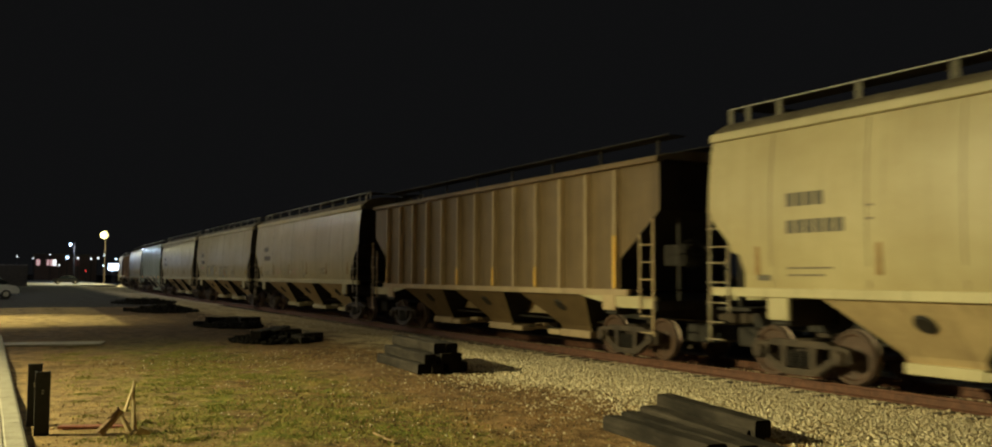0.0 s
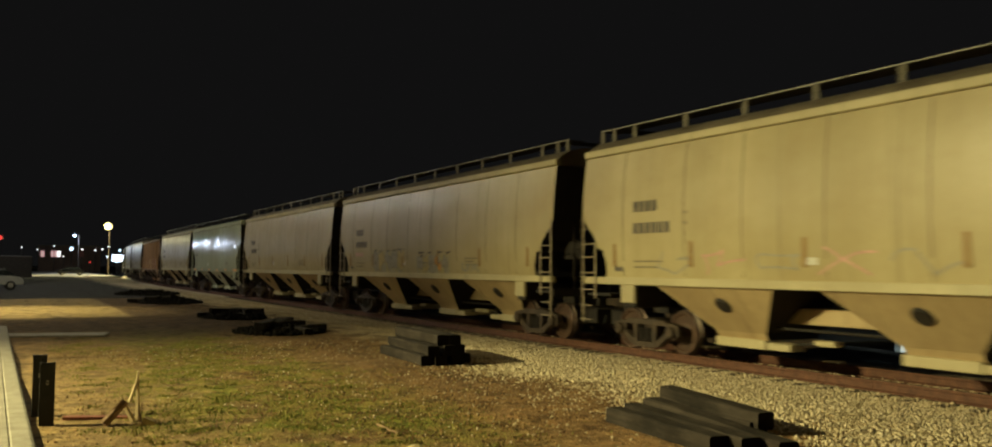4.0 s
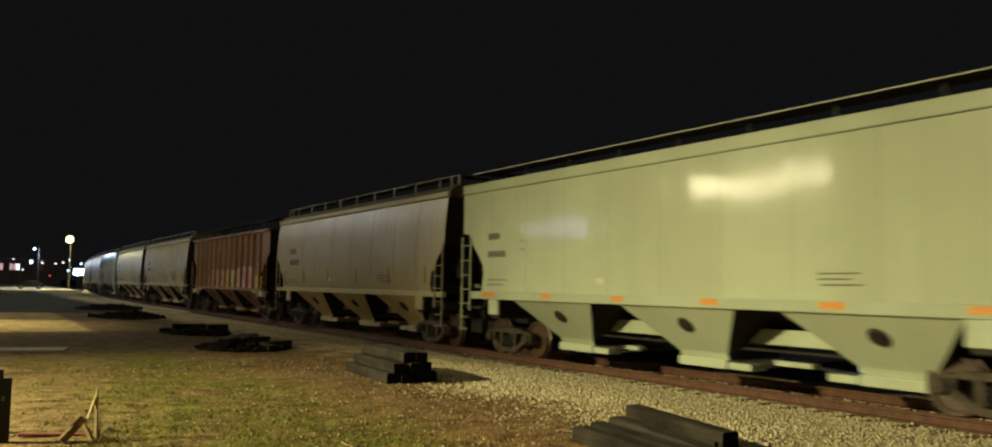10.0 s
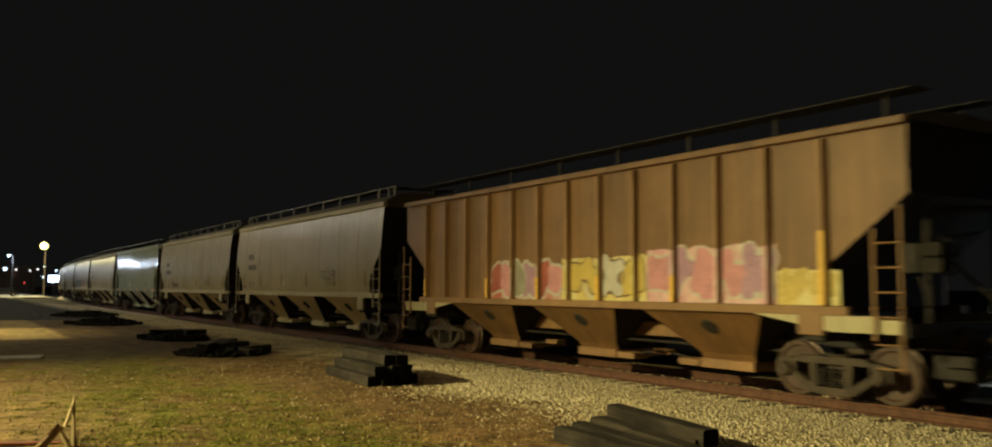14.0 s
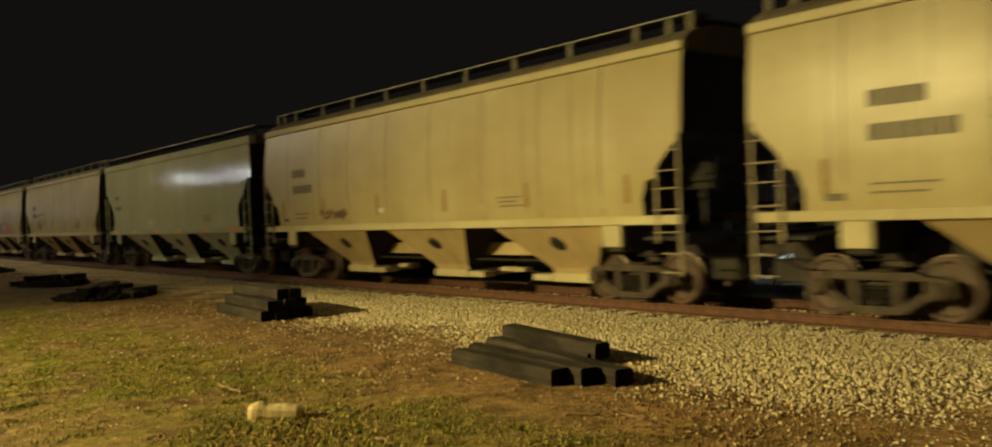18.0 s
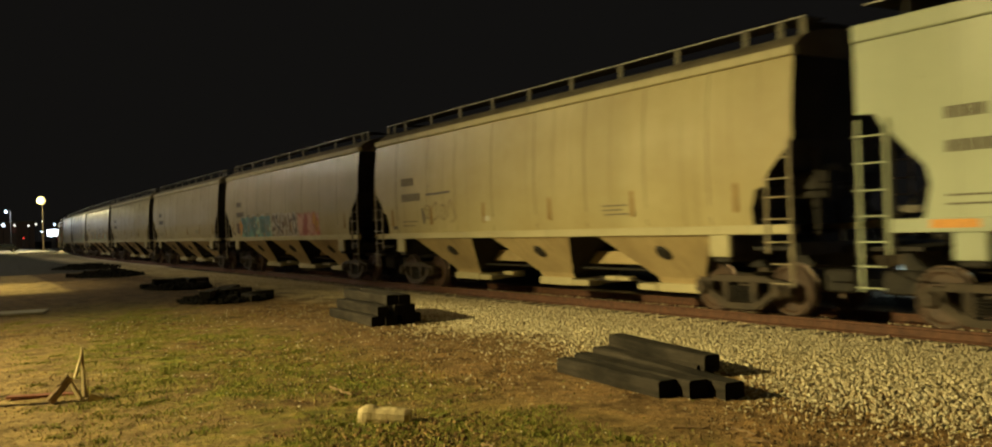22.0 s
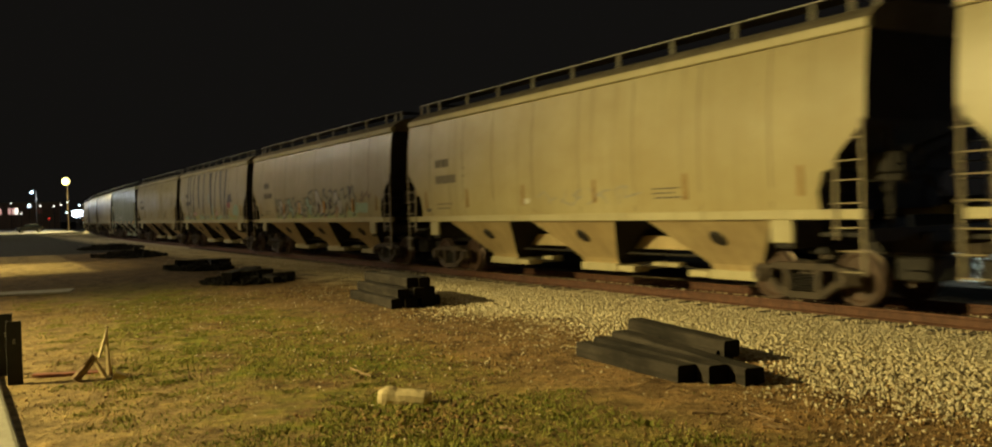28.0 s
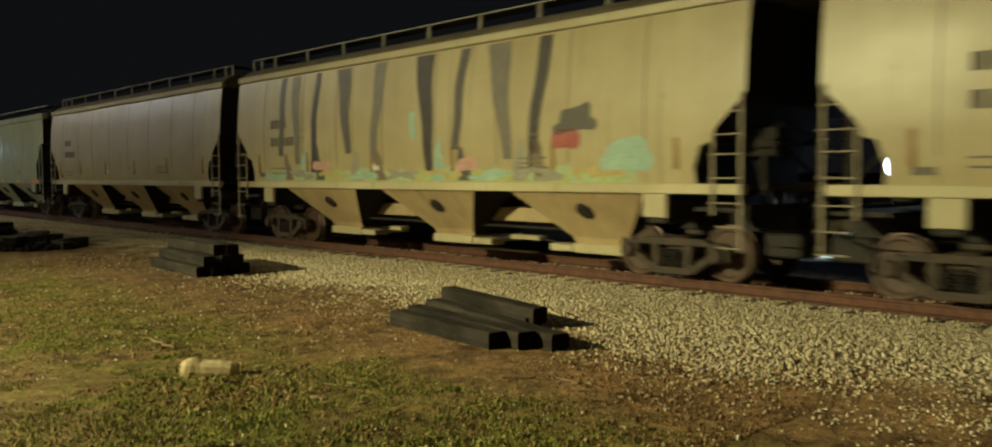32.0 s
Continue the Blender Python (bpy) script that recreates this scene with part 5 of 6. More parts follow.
def scatter(name, places, sizes, material, label, category, flat=0.7, seed=1):
    """Many small angular stones joined in one mesh."""
    rng = np.random.default_rng(seed)
    base = np.array([(-1, -1, -.7), (1, -1, -.7), (1, 1, -.7), (-1, 1, -.7), (-.7, -.8, .6), (.8, -.6, .75), (.7, .8, .55), (-.8, .7, .7)], float) * 0.5
    quads = np.array([(0, 3, 2, 1), (4, 5, 6, 7), (0, 1, 5, 4), (1, 2, 6, 5), (2, 3, 7, 6), (3, 0, 4, 7)])
    n = len(places)
    v = np.repeat(base[None], n, 0) + rng.uniform(-0.22, 0.22, (n, 8, 3))
    v *= (sizes[:, None] * rng.uniform((0.8, 0.6, 0.5), (1.3, 1.0, 0.9), (n, 3)))[:, None, :]
    e = rng.uniform(0, 2 * np.pi, (n, 3)) * (1, 0.25, 0.25)
    ca, sa = np.cos(e), np.sin(e)
    x, y, z = v[..., 0], v[..., 1], v[..., 2]
    y, z = y * ca[:, 1:2] - z * sa[:, 1:2], y * sa[:, 1:2] + z * ca[:, 1:2]
    x, z = x * ca[:, 2:3] + z * sa[:, 2:3], -x * sa[:, 2:3] + z * ca[:, 2:3]
    x, y = x * ca[:, 0:1] - y * sa[:, 0:1], x * sa[:, 0:1] + y * ca[:, 0:1]
    v = np.stack([x, y, z], -1) + places[:, None, :]
    me = bpy.data.meshes.new(name)
    me.vertices.add(n * 8)
    me.vertices.foreach_set("co", v.reshape(-1).astype(np.float32))
    f = (quads[None] + (np.arange(n) * 8)[:, None, None]).reshape(-1)
    me.loops.add(n * 24)
    me.loops.foreach_set("vertex_index", f.astype(np.int32))
    me.polygons.add(n * 6)
    me.polygons.foreach_set("loop_start", (np.arange(n * 6) * 4).astype(np.int32))
    me.update(calc_edges=True)
    me.materials.append(M[material])
    return tagged(new(name, me), label, category, kind="stuff")


rng = np.random.default_rng(5)


def bed_z(x):
    d = np.abs(x - TRACK_X)
    inside = np.interp(d, [0, 1.5, 2.6, 3.4], [-0.285, -0.285, -0.30, -0.36])
    outside = np.where(x < 9.0, -0.05, -0.05 - 0.24 * np.clip((x - 9.0) / 2.6, 0, 1))
    return np.maximum(inside, outside)


def ballast_places(n, y0, y1, bias):
    y = y0 + (y1 - y0) * rng.random(n) ** bias
    x = 5.0 + 7.35 * rng.random(n) ** 0.62
    edge = np.interp(y, [2, 3, 5, 6.7, 10, 14, 20, 24, 45], [6.2, 6.3, 6.6, 7.3, 7.7, 7.7, 8.8, 9.6, 10.2]) + 0.25 * np.sin(y * 1.7 + 1) + 0.15 * np.sin(y * 4.1)
    keep = (x > edge) | (rng.random(n) < 0.55 * np.exp(-(edge - x) * 1.3))
    x, y = x[keep], y[keep]
    return np.stack([x, y, bed_z(x) + rng.uniform(-0.022, 0.006, len(x))], 1)


P = np.concatenate([ballast_places(140000, 1.0, 17.0, 1.15), ballast_places(30000, 15.0, 45.0, 1.3)])
scatter("ballast_stones", P, rng.uniform(0.02, 0.056, len(P)) * np.clip(0.55 + (P[:, 0] - 5.8) * 0.2, 0.5, 1.0), "stone", "loose pale crushed stones along the track", "gravel", seed=2)
q = rng.random((9000, 2)) * (1.7, 44) + (12.5, 2)
P = np.concatenate([np.stack([q[:, 0], q[:, 1], -0.275 + 0 * q[:, 0]], 1)])
scatter("ballast_stones", P, rng.uniform(0.035, 0.07, len(P)), "stone", "crushed stones between the rails", "gravel", seed=3)
q = rng.random((1500, 2)) * (6.0, 18) + (1.5, 3)
P = np.stack([q[:, 0], q[:, 1], -0.045 + 0 * q[:, 0]], 1)
scatter("pebbles", P, rng.uniform(0.010, 0.028, len(P)), "stone", "small scattered pebbles in the dirt", "gravel", seed=4)


def litter_material():
    m, n, l, b = mat("dead_leaf", 0.85, 0, 0.2)
    g = n.new("ShaderNodeNewGeometry")
    r = ramp(n, ((0.0, (0.05, 0.03, 0.012)), (0.5, (0.20, 0.11, 0.04)), (0.85, (0.32, 0.20, 0.075)), (1.0, (0.46, 0.33, 0.15))))
    l.new(g.outputs["Random Per Island"], r.inputs["Fac"])
    l.new(r.outputs[0], b.inputs["Base Color"])
    return m


M["litter"] = litter_material()
q = rng.random((20000, 2))
P = np.stack([0.25 + 7.5 * q[:, 0] ** 0.8, 3.2 + 18.0 * q[:, 1] ** 1.5, -0.047 + 0 * q[:, 0]], 1)
scatter("leaf_litter", P, rng.uniform(0.008, 0.024, len(P)), "litter", "dry brown leaf litter and crumbs on the earth", "leaf litter", seed=6)


q = rng.random((480, 2)) + rng.random((480, 2)) - 1.0
P = np.stack([3.3 + 1.1 * q[:, 0], 6.75 + 0.8 * q[:, 1], -0.045 + 0 * q[:, 0]], 1)
scatter("leaf_litter", P, rng.uniform(0.02, 0.05, len(P)), "litter", "drift of dead brown leaves beside the wood block", "leaf litter", seed=8)


def grass_material():
    m, n, l, b = mat("grass_blade", 0.8, 0, 0.2)
    g = n.new("ShaderNodeNewGeometry")
    r = ramp(n, ((0.0, (0.09, 0.12, 0.014)), (0.5, (0.21, 0.22, 0.032)), (0.82, (0.29, 0.27, 0.06)), (1.0, (0.38, 0.32, 0.10))))
    l.new(g.outputs["Random Per Island"], r.inputs["Fac"])
    l.new(r.outputs[0], b.inputs["Base Color"])
    return m


M["grass"] = grass_material()


def make_grass(n=52000):
    """Short uneven blades in drifts between the kerb and the ballast."""
    r = np.random.default_rng(9)
    x = 0.6 + 6.4 * r.random(n * 3)
    y = 3.5 + 21 * r.random(n * 3) ** 1.35
    dens = np.array([noise.noise((a * 0.55, b * 0.4, 7)) + 0.6 * noise.noise((a * 2.1, b * 1.7, 2)) for a, b in zip(x, y)])
    dens += 0.22 - 0.16 * np.abs(x - 3.6) - 0.5 * np.clip(x - np.interp(y, [4, 6, 8.7, 12.5, 19, 25], [4.4, 4.1, 4.5, 4.9, 6.0, 5.2]), 0, 2)
    dens -= 0.35 * np.clip((6.5 - y) / 3.0, 0, 1)
    keep = r.random(n * 3) < np.clip(dens * 2.2 - 0.12, 0.01, 1)
    x, y = x[keep][:n * 2 // 5], y[keep][:n * 2 // 5]
    # denser tufts
    ct = 330
    cx, cy = 0.7 + 4.1 * r.random(ct), 3.9 + 13.0 * r.random(ct) ** 1.5
    pick = r.integers(0, ct, n * 3 // 5)
    spread = r.uniform(0.05, 0.17, ct)[pick]
    x = np.concatenate([x, cx[pick] + spread * r.normal(size=len(pick))])
    y = np.concatenate([y, cy[pick] + spread * r.normal(size=len(pick)) * 0.8])
    k = len(x)
    h, w = r.uniform(0.010, 0.034, k), r.uniform(0.003, 0.007, k)
    a, lean = r.uniform(0, 2 * np.pi, k), r.uniform(0.2, 1.0, k)
    d = np.stack([np.cos(a), np.sin(a), 0 * a], 1)
    s = np.stack([-np.sin(a), np.cos(a), 0 * a], 1)
    up = np.array((0, 0, 1.0))
    z = np.array([-0.05 + 0.03 * noise.noise((p * 0.35, q * 0.35, 0)) + 0.012 * noise.noise((p * 1.3, q * 1.3, 3)) for p, q in zip(x, y)])
    base = np.stack([x, y, z], 1)
    v = np.stack([base - s * w[:, None], base + s * w[:, None],
                  base + s * (w * 0.7)[:, None] + up * (h * 0.6)[:, None] + d * (h * lean * 0.3)[:, None],
                  base - s * (w * 0.7)[:, None] + up * (h * 0.6)[:, None] + d * (h * lean * 0.3)[:, None],
                  base + up * h[:, None] + d * (h * lean)[:, None]], 1)
    me = bpy.data.meshes.new("grass")
    me.vertices.add(k * 5)
    me.vertices.foreach_set("co", v.reshape(-1).astype(np.float32))
    f = (np.array([0, 1, 2, 3, 3, 2, 4])[None] + (np.arange(k) * 5)[:, None]).reshape(-1)
    me.loops.add(k * 7)
    me.loops.foreach_set("vertex_index", f.astype(np.int32))
    me.polygons.add(k * 2)
    starts = (np.array([0, 4])[None] + (np.arange(k) * 7)[:, None]).reshape(-1)
    me.polygons.foreach_set("loop_start", starts.astype(np.int32))
    me.update(calc_edges=True)
    me.materials.append(M["grass"])
    return tagged(new("grass", me), "thin dry grass in patches on the earth", "grass", kind="stuff")


make_grass()


def make_ties():
    """Wooden ties under the rails."""
    first = None
    s = 2.0
    while s < 60:
        x, y, h = on_track(s)
        if first is None:
            bm = boxed(-1.3, 1.3, -0.11, 0.11, -0.48, -0.265, bevel=0.01)
            first = tagged(new("railway_tie", bm_mesh("railway_tie", bm, "old_tie")), "weathered wooden tie bedded in ballast under the rails", "railway tie", "ties of the track")
            first.matrix_basis = pose(x, y, 0, 0, 0, h)
        else:
            copy_thing(first, pose(x, y, 0, 0, 0, h))
        s += 0.54


make_ties()


# ---------------------------------------------------------------- stacks of old ties
def loose_tie(seed, length=2.5):
    r = random.Random(seed)
    bm = bmesh.new()
    rings = []
    for k in range(9):
        y = -length / 2 + length * k / 8
        w, h = 0.115 + r.uniform(-0.008, 0.008), 0.09 + r.uniform(-0.006, 0.006)
        c = 0.02
        dx = r.uniform(-0.008, 0.008)
        rings.append([(dx - w + c, y, -h), (dx - w, y, -h + c), (dx - w, y, h - c), (dx - w + c, y, h), (dx + w - c, y, h), (dx + w, y, h - c), (dx + w, y, -h + c), (dx + w - c, y, -h)])
    loft(bm, rings)
    me = bm_mesh("old_tie", bm, ("tie", "tie_end"))
    # end caps take the blacker colour that holds their shade
    for p in me.polygons:
        if len(p.vertices) > 4:
            p.material_index = 1
    return me


TIE_MESH = [loose_tie(k) for k in range(5)]


def stack(ties, group):
    """Loose ties: x, y, height of the middle over the ground, turn and tilt."""
    for k, (x, y, z, turn, tilt) in enumerate(ties):
        ob = new("old_tie", TIE_MESH[k % 5])
        ob.matrix_basis = pose(x, y, z - 0.05, tilt, 0, turn)
        tagged(ob, "black creosoted wooden tie dumped in a heap beside the ballast", "railway tie", group)


def tie_from(back, front, z, seed, group, tilt=0.0):
    """A tie of its own length lying from its back end to its front end."""
    (xa, ya), (xb, yb) = back, front
    ob = new("old_tie", loose_tie(seed, math.hypot(xa - xb, ya - yb)))
    ob.matrix_basis = pose((xa + xb) / 2, (ya + yb) / 2, z - 0.05, tilt, 0, math.degrees(math.atan2(xb - xa, ya - yb)))
    tagged(ob, "black creosoted wooden tie dumped in a heap beside the ballast", "railway tie", group)


for back, front, z, seed, tilt in (((6.10, 8.42), (5.92, 6.50), 0.085, 11, 0), ((6.42, 8.52), (6.12, 6.28), 0.09, 12, 0), ((6.78, 8.60), (6.33, 6.02), 0.10, 13, 1.0), ((7.16, 8.78), (7.05, 7.02), 0.19, 14, 2.5), ((7.10, 8.70), (7.02, 7.10), 0.05, 15, 0)):
    tie_from(back, front, z, seed, "heap of ties one", tilt)
stack([(6.58, 15.85, 0.095, -4, 0), (6.86, 15.78, 0.095, -6, 0), (7.14, 15.84, 0.095, -2, 0), (7.42, 16.0, 0.095, -5, 0), (6.70, 15.8, 0.275, -5, 0), (6.97, 15.76, 0.275, -3, 0), (7.24, 15.82, 0.275, -6, 0),
       (6.90, 15.85, 0.455, -4, 0), (7.17, 15.8, 0.455, -7, 0)], "heap of ties two")


def pile(cx, cy, count, seed, group):
    """A low rough heap of broken ties lying across one another."""
    r = random.Random(seed)
    for k in range(count):
        ln, turn = r.uniform(0.9, 1.9), radians(r.uniform(-85, -25) if k % 3 else r.uniform(-30, 20))
        layer = 0 if k < count * 0.55 else 1
        spread = 0.95 if layer == 0 else 0.5
        x, y = cx + r.uniform(-1, 1) * spread, cy + r.uniform(-0.8, 0.8) * spread
        dx, dy = -math.sin(turn) * ln / 2, math.cos(turn) * ln / 2
        tie_from((x + dx, y + dy), (x - dx, y - dy), (0.065 if layer == 0 else 0.20) + r.uniform(0, 0.03), seed * 20 + k, group, r.uniform(-3, 3))


def debris(cx, cy, seed, rx, ry, tall):
    """Splinters and broken ends lying in a low mound about a heap."""
    r = np.random.default_rng(seed)
    n = 1100
    d, a = np.sqrt(r.random(n)), r.uniform(0, 2 * np.pi, n)
    z = -0.04 + tall * (1 - d ** 1.5) * r.random(n)
    P = np.stack([cx + rx * d * np.cos(a), cy + ry * d * np.sin(a), z], 1)
    scatter("tie_splinters", P, r.uniform(0.06, 0.17, n), "tie_end", "black splinters and broken ends of old ties", "wood debris", seed=seed)


debris(6.25, 23.8, 21, 1.15, 1.3, 0.2)
debris(6.6, 31.2, 22, 1.0, 1.7, 0.22)
debris(6.5, 45.3, 23, 1.5, 2.6, 0.34)
debris(7.2, 59.0, 24, 1.9, 3.0, 0.3)
pile(6.25, 23.9, 9, 3, "heap of ties three")
pile(6.6, 31.3, 7, 4, "heap of ties four")
pile(6.4, 45.4, 11, 5, "heap of ties five")
pile(7.0, 59.0, 10, 6, "heap of ties six")


# ---------------------------------------------------------------- small things on the grass
TWIGS = (((5.04, 5.48), (5.3, 5.33), 0.011), ((5.42, 5.18), (5.39, 4.93), 0.011), ((3.57, 9.37), (3.57, 8.74), 0.011), ((3.56, 6.06), (3.54, 5.81), 0.011), ((5.2, 4.88), (5.3, 4.69), 0.011))


def small_things():
    bm = bmesh.new()
    rings = []
    rnd = random.Random(4)
    tops = (0.058, 0.084, 0.092, 0.088, 0.074, 0.070, 0.074, 0.072, 0.076, 0.070, 0.066, 0.055)
    for k, h in enumerate(tops):
        u = -0.235 + 0.47 * k / (len(tops) - 1)
        w = (0.066 if k in (0, len(tops) - 1) else 0.082) + rnd.uniform(-0.002, 0.002)
        lean = rnd.uniform(-0.003, 0.003)
        rings.append([(u, -w * 0.92, -0.064), (u + lean, -w * 1.06, -0.02), (u, -w * 1.02, h * 0.45), (u + lean, -w * 0.72, h * 0.9), (u, -w * 0.2, h + rnd.uniform(-0.002, 0.002)),
                      (u - lean, w * 0.45, h * 0.96), (u, w * 0.9, h * 0.6), (u, w, -0.01), (u, w * 0.9, -0.064)])
    loft(bm, rings)
    ob = tagged(new("wood_block", bm_mesh("wood_block", bm, "fresh_wood")), "pale split block of wood lying on the grass", "wood block")
    ob.matrix_basis = pose(3.32, 7.38, 0.012, 0, 3, -38)
    posts = []
    for x, y, tall in ((0.33, 10.95, 0.70), (0.27, 11.7, 0.72)):
        root = thing("channel_post", "short black steel channel post set in the ground", "post", "pair of posts", at=pose(x, y, -0.06))
        bm = bmesh.new()
        prism(bm, ((-0.075, -0.04), (0.075, -0.04), (0.075, 0.04), (0.055, 0.04), (0.055, -0.02), (-0.055, -0.02), (-0.055, 0.04), (-0.075, 0.04)), "z", -0.2, tall)
        part("channel", bm, "post", root)
        bm = bmesh.new()
        for z in (0.46, 0.49):
            box(bm, -0.012, 0.012, -0.044, -0.040, z, z + 0.014)
        part("bolt", bm, "galv", root)
    root = thing("broken_stake", "splintered pale wooden stake standing in the grass", "stake", at=pose(1.22, 10.8, -0.05))
    for a, b, r0, r1 in (((0.03, 0.02, -0.03), (0.02, 0.02, 0.56), 0.030, 0.014), ((-0.06, 0.0, 0.22), (0.02, 0.01, 0.50), 0.022, 0.012), ((0.0, -0.02, -0.03), (-0.15, 0.0, 0.28), 0.036, 0.016), ((0.06, 0.0, -0.02), (0.035, 0.01, 0.24), 0.02, 0.008)):
        bm = bmesh.new()
        bar(bm, a, b, r0, 5, r1)
        part("splinter", bm, "fresh_wood", root)
    bm = bmesh.new()
    prism(bm, ((-0.02, 0.0), (0.16, 0.0), (0.12, 0.06), (0.02, 0.10)), "y", -0.05, 0.05)
    ob = tagged(new("wood_chunk", bm_mesh("wood_chunk", bm, "fresh_wood")), "small pale chunk of split wood on the ground", "wood chunk")
    ob.matrix_basis = pose(1.26, 10.45, -0.045, 0, 0, -20)
    bm = bmesh.new()
    bar(bm, (-0.14, 0, 0.03), (0.08, 0, 0.26), 0.05, 8, 0.042)
    ob = tagged(new("log_piece", bm_mesh("log_piece", bm, "bark")), "short brown log leaning on a plank", "log")
    ob.matrix_basis = pose(1.02, 10.62, -0.05, 0, 0, 10)
    bm = boxed(-0.36, 0.36, -0.06, 0.06, 0.0, 0.035, bevel=0.006)
    ob = tagged(new("plank", bm_mesh("plank", bm, "red_wood")), "reddish plank lying flat on the earth", "plank")
    ob.matrix_basis = pose(0.86, 11.15, -0.045, 0, 2, -12)
    for (xa, ya), (xb, yb), thick in TWIGS:
        bm = bmesh.new()
        n, ln = 5, math.hypot(xb - xa, yb - ya)
        pts = [(-ln / 2 + ln * k / n, rnd.uniform(-0.02, 0.02), 0.012 + rnd.uniform(0, 0.012)) for k in range(n + 1)]
        for p, q in zip(pts, pts[1:]):
            bar(bm, p, q, thick, 5, thick * 0.85)
        ob = tagged(new("twig", bm_mesh("twig", bm, "bark")), "thin dry pale twig lying on the ground", "twig", "twigs on the ground")
        ob.matrix_basis = pose((xa + xb) / 2, (ya + yb) / 2, -0.05, 0, 0, math.degrees(math.atan2(yb - ya, xb - xa)))
    # walkway along the car park, in cast slabs with a rounded kerb edge
    ym = -10.0
    while ym < 26.0:
        bm = bmesh.new()
        prism(bm, ((-1.6, -0.3), (0.10, -0.3), (0.10, 0.015), (0.085, 0.032), (0.06, 0.04), (-0.10, 0.042), (-0.115, 0.032), (-0.13, 0.042), (-1.6, 0.045)), "y", 0.006, 2.394)
        ob = tagged(new("walkway_slab", bm_mesh("walkway_slab", bm, "concrete")), "pale cast concrete walkway slab along the grass", "walkway slab", "walkway slabs")
        ob.matrix_basis = pose(0.10 - 0.022 * (ym - 10), ym, -0.03, 0, 0, 1.26)
        ym += 2.4
    bm = boxed(-1.6, 1.25, -0.5, 0.5, -0.12, 0.02, bevel=0.015)
    ob = tagged(new("concrete_slab", bm_mesh("concrete_slab", bm, "concrete")), "pale concrete slab at the end of the kerb", "slab")
    ob.matrix_basis = pose(0.85, 25.0, -0.045, 0, 0, -12)


small_things()


# ---------------------------------------------------------------- lamps, vehicles and lights far off
def street_lamp(place, foot, arm, bulb, label, size=0.28, steel="pole"):
    x, y, z = place
    root = thing("street_lamp", label, "street lamp", at=pose(foot[0], foot[1], -0.1))
    h = z + 0.1
    dx, dy = x - foot[0], y - foot[1]
    bm = bmesh.new()
    bar(bm, (0, 0, -0.3), (0, 0, h + 0.15), 0.11, 10, 0.06)
    part("pole", bm, steel, root)
    if arm:
        bm = bmesh.new()
        bar(bm, (0, 0, h + 0.1), (dx, dy, h + 0.2), 0.04, 8)
        part("arm", bm, steel, root)
    bm = bmesh.new()
    box(bm, dx - size * 0.8, dx + size * 0.8, dy - size * 0.8, dy + size * 0.8, h + 0.2, h + 0.32, 0.03)
    part("lamp_head", bm, steel, root)
    if bulb:
        bm = bmesh.new()
        bmesh.ops.create_icosphere(bm, subdivisions=2, radius=size)
        bmesh.ops.translate(bm, verts=bm.verts[:], vec=(dx, dy, h + 0.02))
        part("lamp_globe", bm, bulb, root, "glowing lamp globe", smooth=True)
    return root


street_lamp(FAR_LAMP, (14.9, 179.2), True, "glow_warm", "tall street lamp with a glowing warm yellow globe", 0.72, "truck")
street_lamp(MAST_LAMP, (11.2, 205.0), True, "glow_cold", "tall mast with a cold white lamp", 0.24, "under")
root = street_lamp((NEAR_LAMP[0], NEAR_LAMP[1], NEAR_LAMP[2] + 0.45), (-21.8, 18.5), True, None, "unseen street lamp with a steel arm and an added light-cutting visor", 0.2)
# ring added out of view to dim the key light on the car tops
bm = bmesh.new()
lathe(bm, ((-0.16, 0.80), (0.58, 0.80), (0.58, 0.82), (-0.16, 0.82), (-0.16, 0.80)), "z", 40)
bmesh.ops.translate(bm, verts=bm.verts[:], vec=(4.8, 0, NEAR_LAMP[2] + 0.1))
part("visor", bm, "pole", root)
root = thing("lamp_gantry", "grey steel gantry with a row of lamp heads", "lamp", at=pose(-11.4, 32.4, -0.1))
for y in (-3.8, 3.8):
    bm = bmesh.new()
    bar(bm, (0, y, -0.3), (0, y, 7.7), 0.1, 10, 0.07)
    part("post", bm, "pole", root)
part("beam", boxed(-0.1, 0.1, -4.0, 4.0, 7.62, 7.8, bevel=0.02), "pole", root)
for x, y, z in ROW_LAMPS:
    part("lamp_head", boxed(-0.05, 1.1, y - 32.6, y - 32.2, 7.66, 7.76, bevel=0.02), "pole", root)


# lamp post added to carry the fill light of the drive
street_lamp((DRIVE_FILL[0], DRIVE_FILL[1], DRIVE_FILL[2] + 0.45), (-5.6, 43.0), True, None, "unseen street lamp with a steel arm, added for the drive's fill light", 0.2)


# lamp post added to carry the fill light of the left ground
street_lamp((GROUND_FILL[0], GROUND_FILL[1], GROUND_FILL[2] + 0.45), (-8.3, 21.0), True, None, "unseen street lamp with a steel arm, added for the left ground's fill light", 0.2)


# posts out of view, also under the added far fill lamps
for x, y, z, watts in SHOP_LAMPS + FAR_FILL_LAMPS + FLOOD_LAMPS:
    street_lamp((x, y, z + 0.6), (x - 1.8, y), True, None, "unseen steel lamp post with an arm, some added for fill light", 0.2)


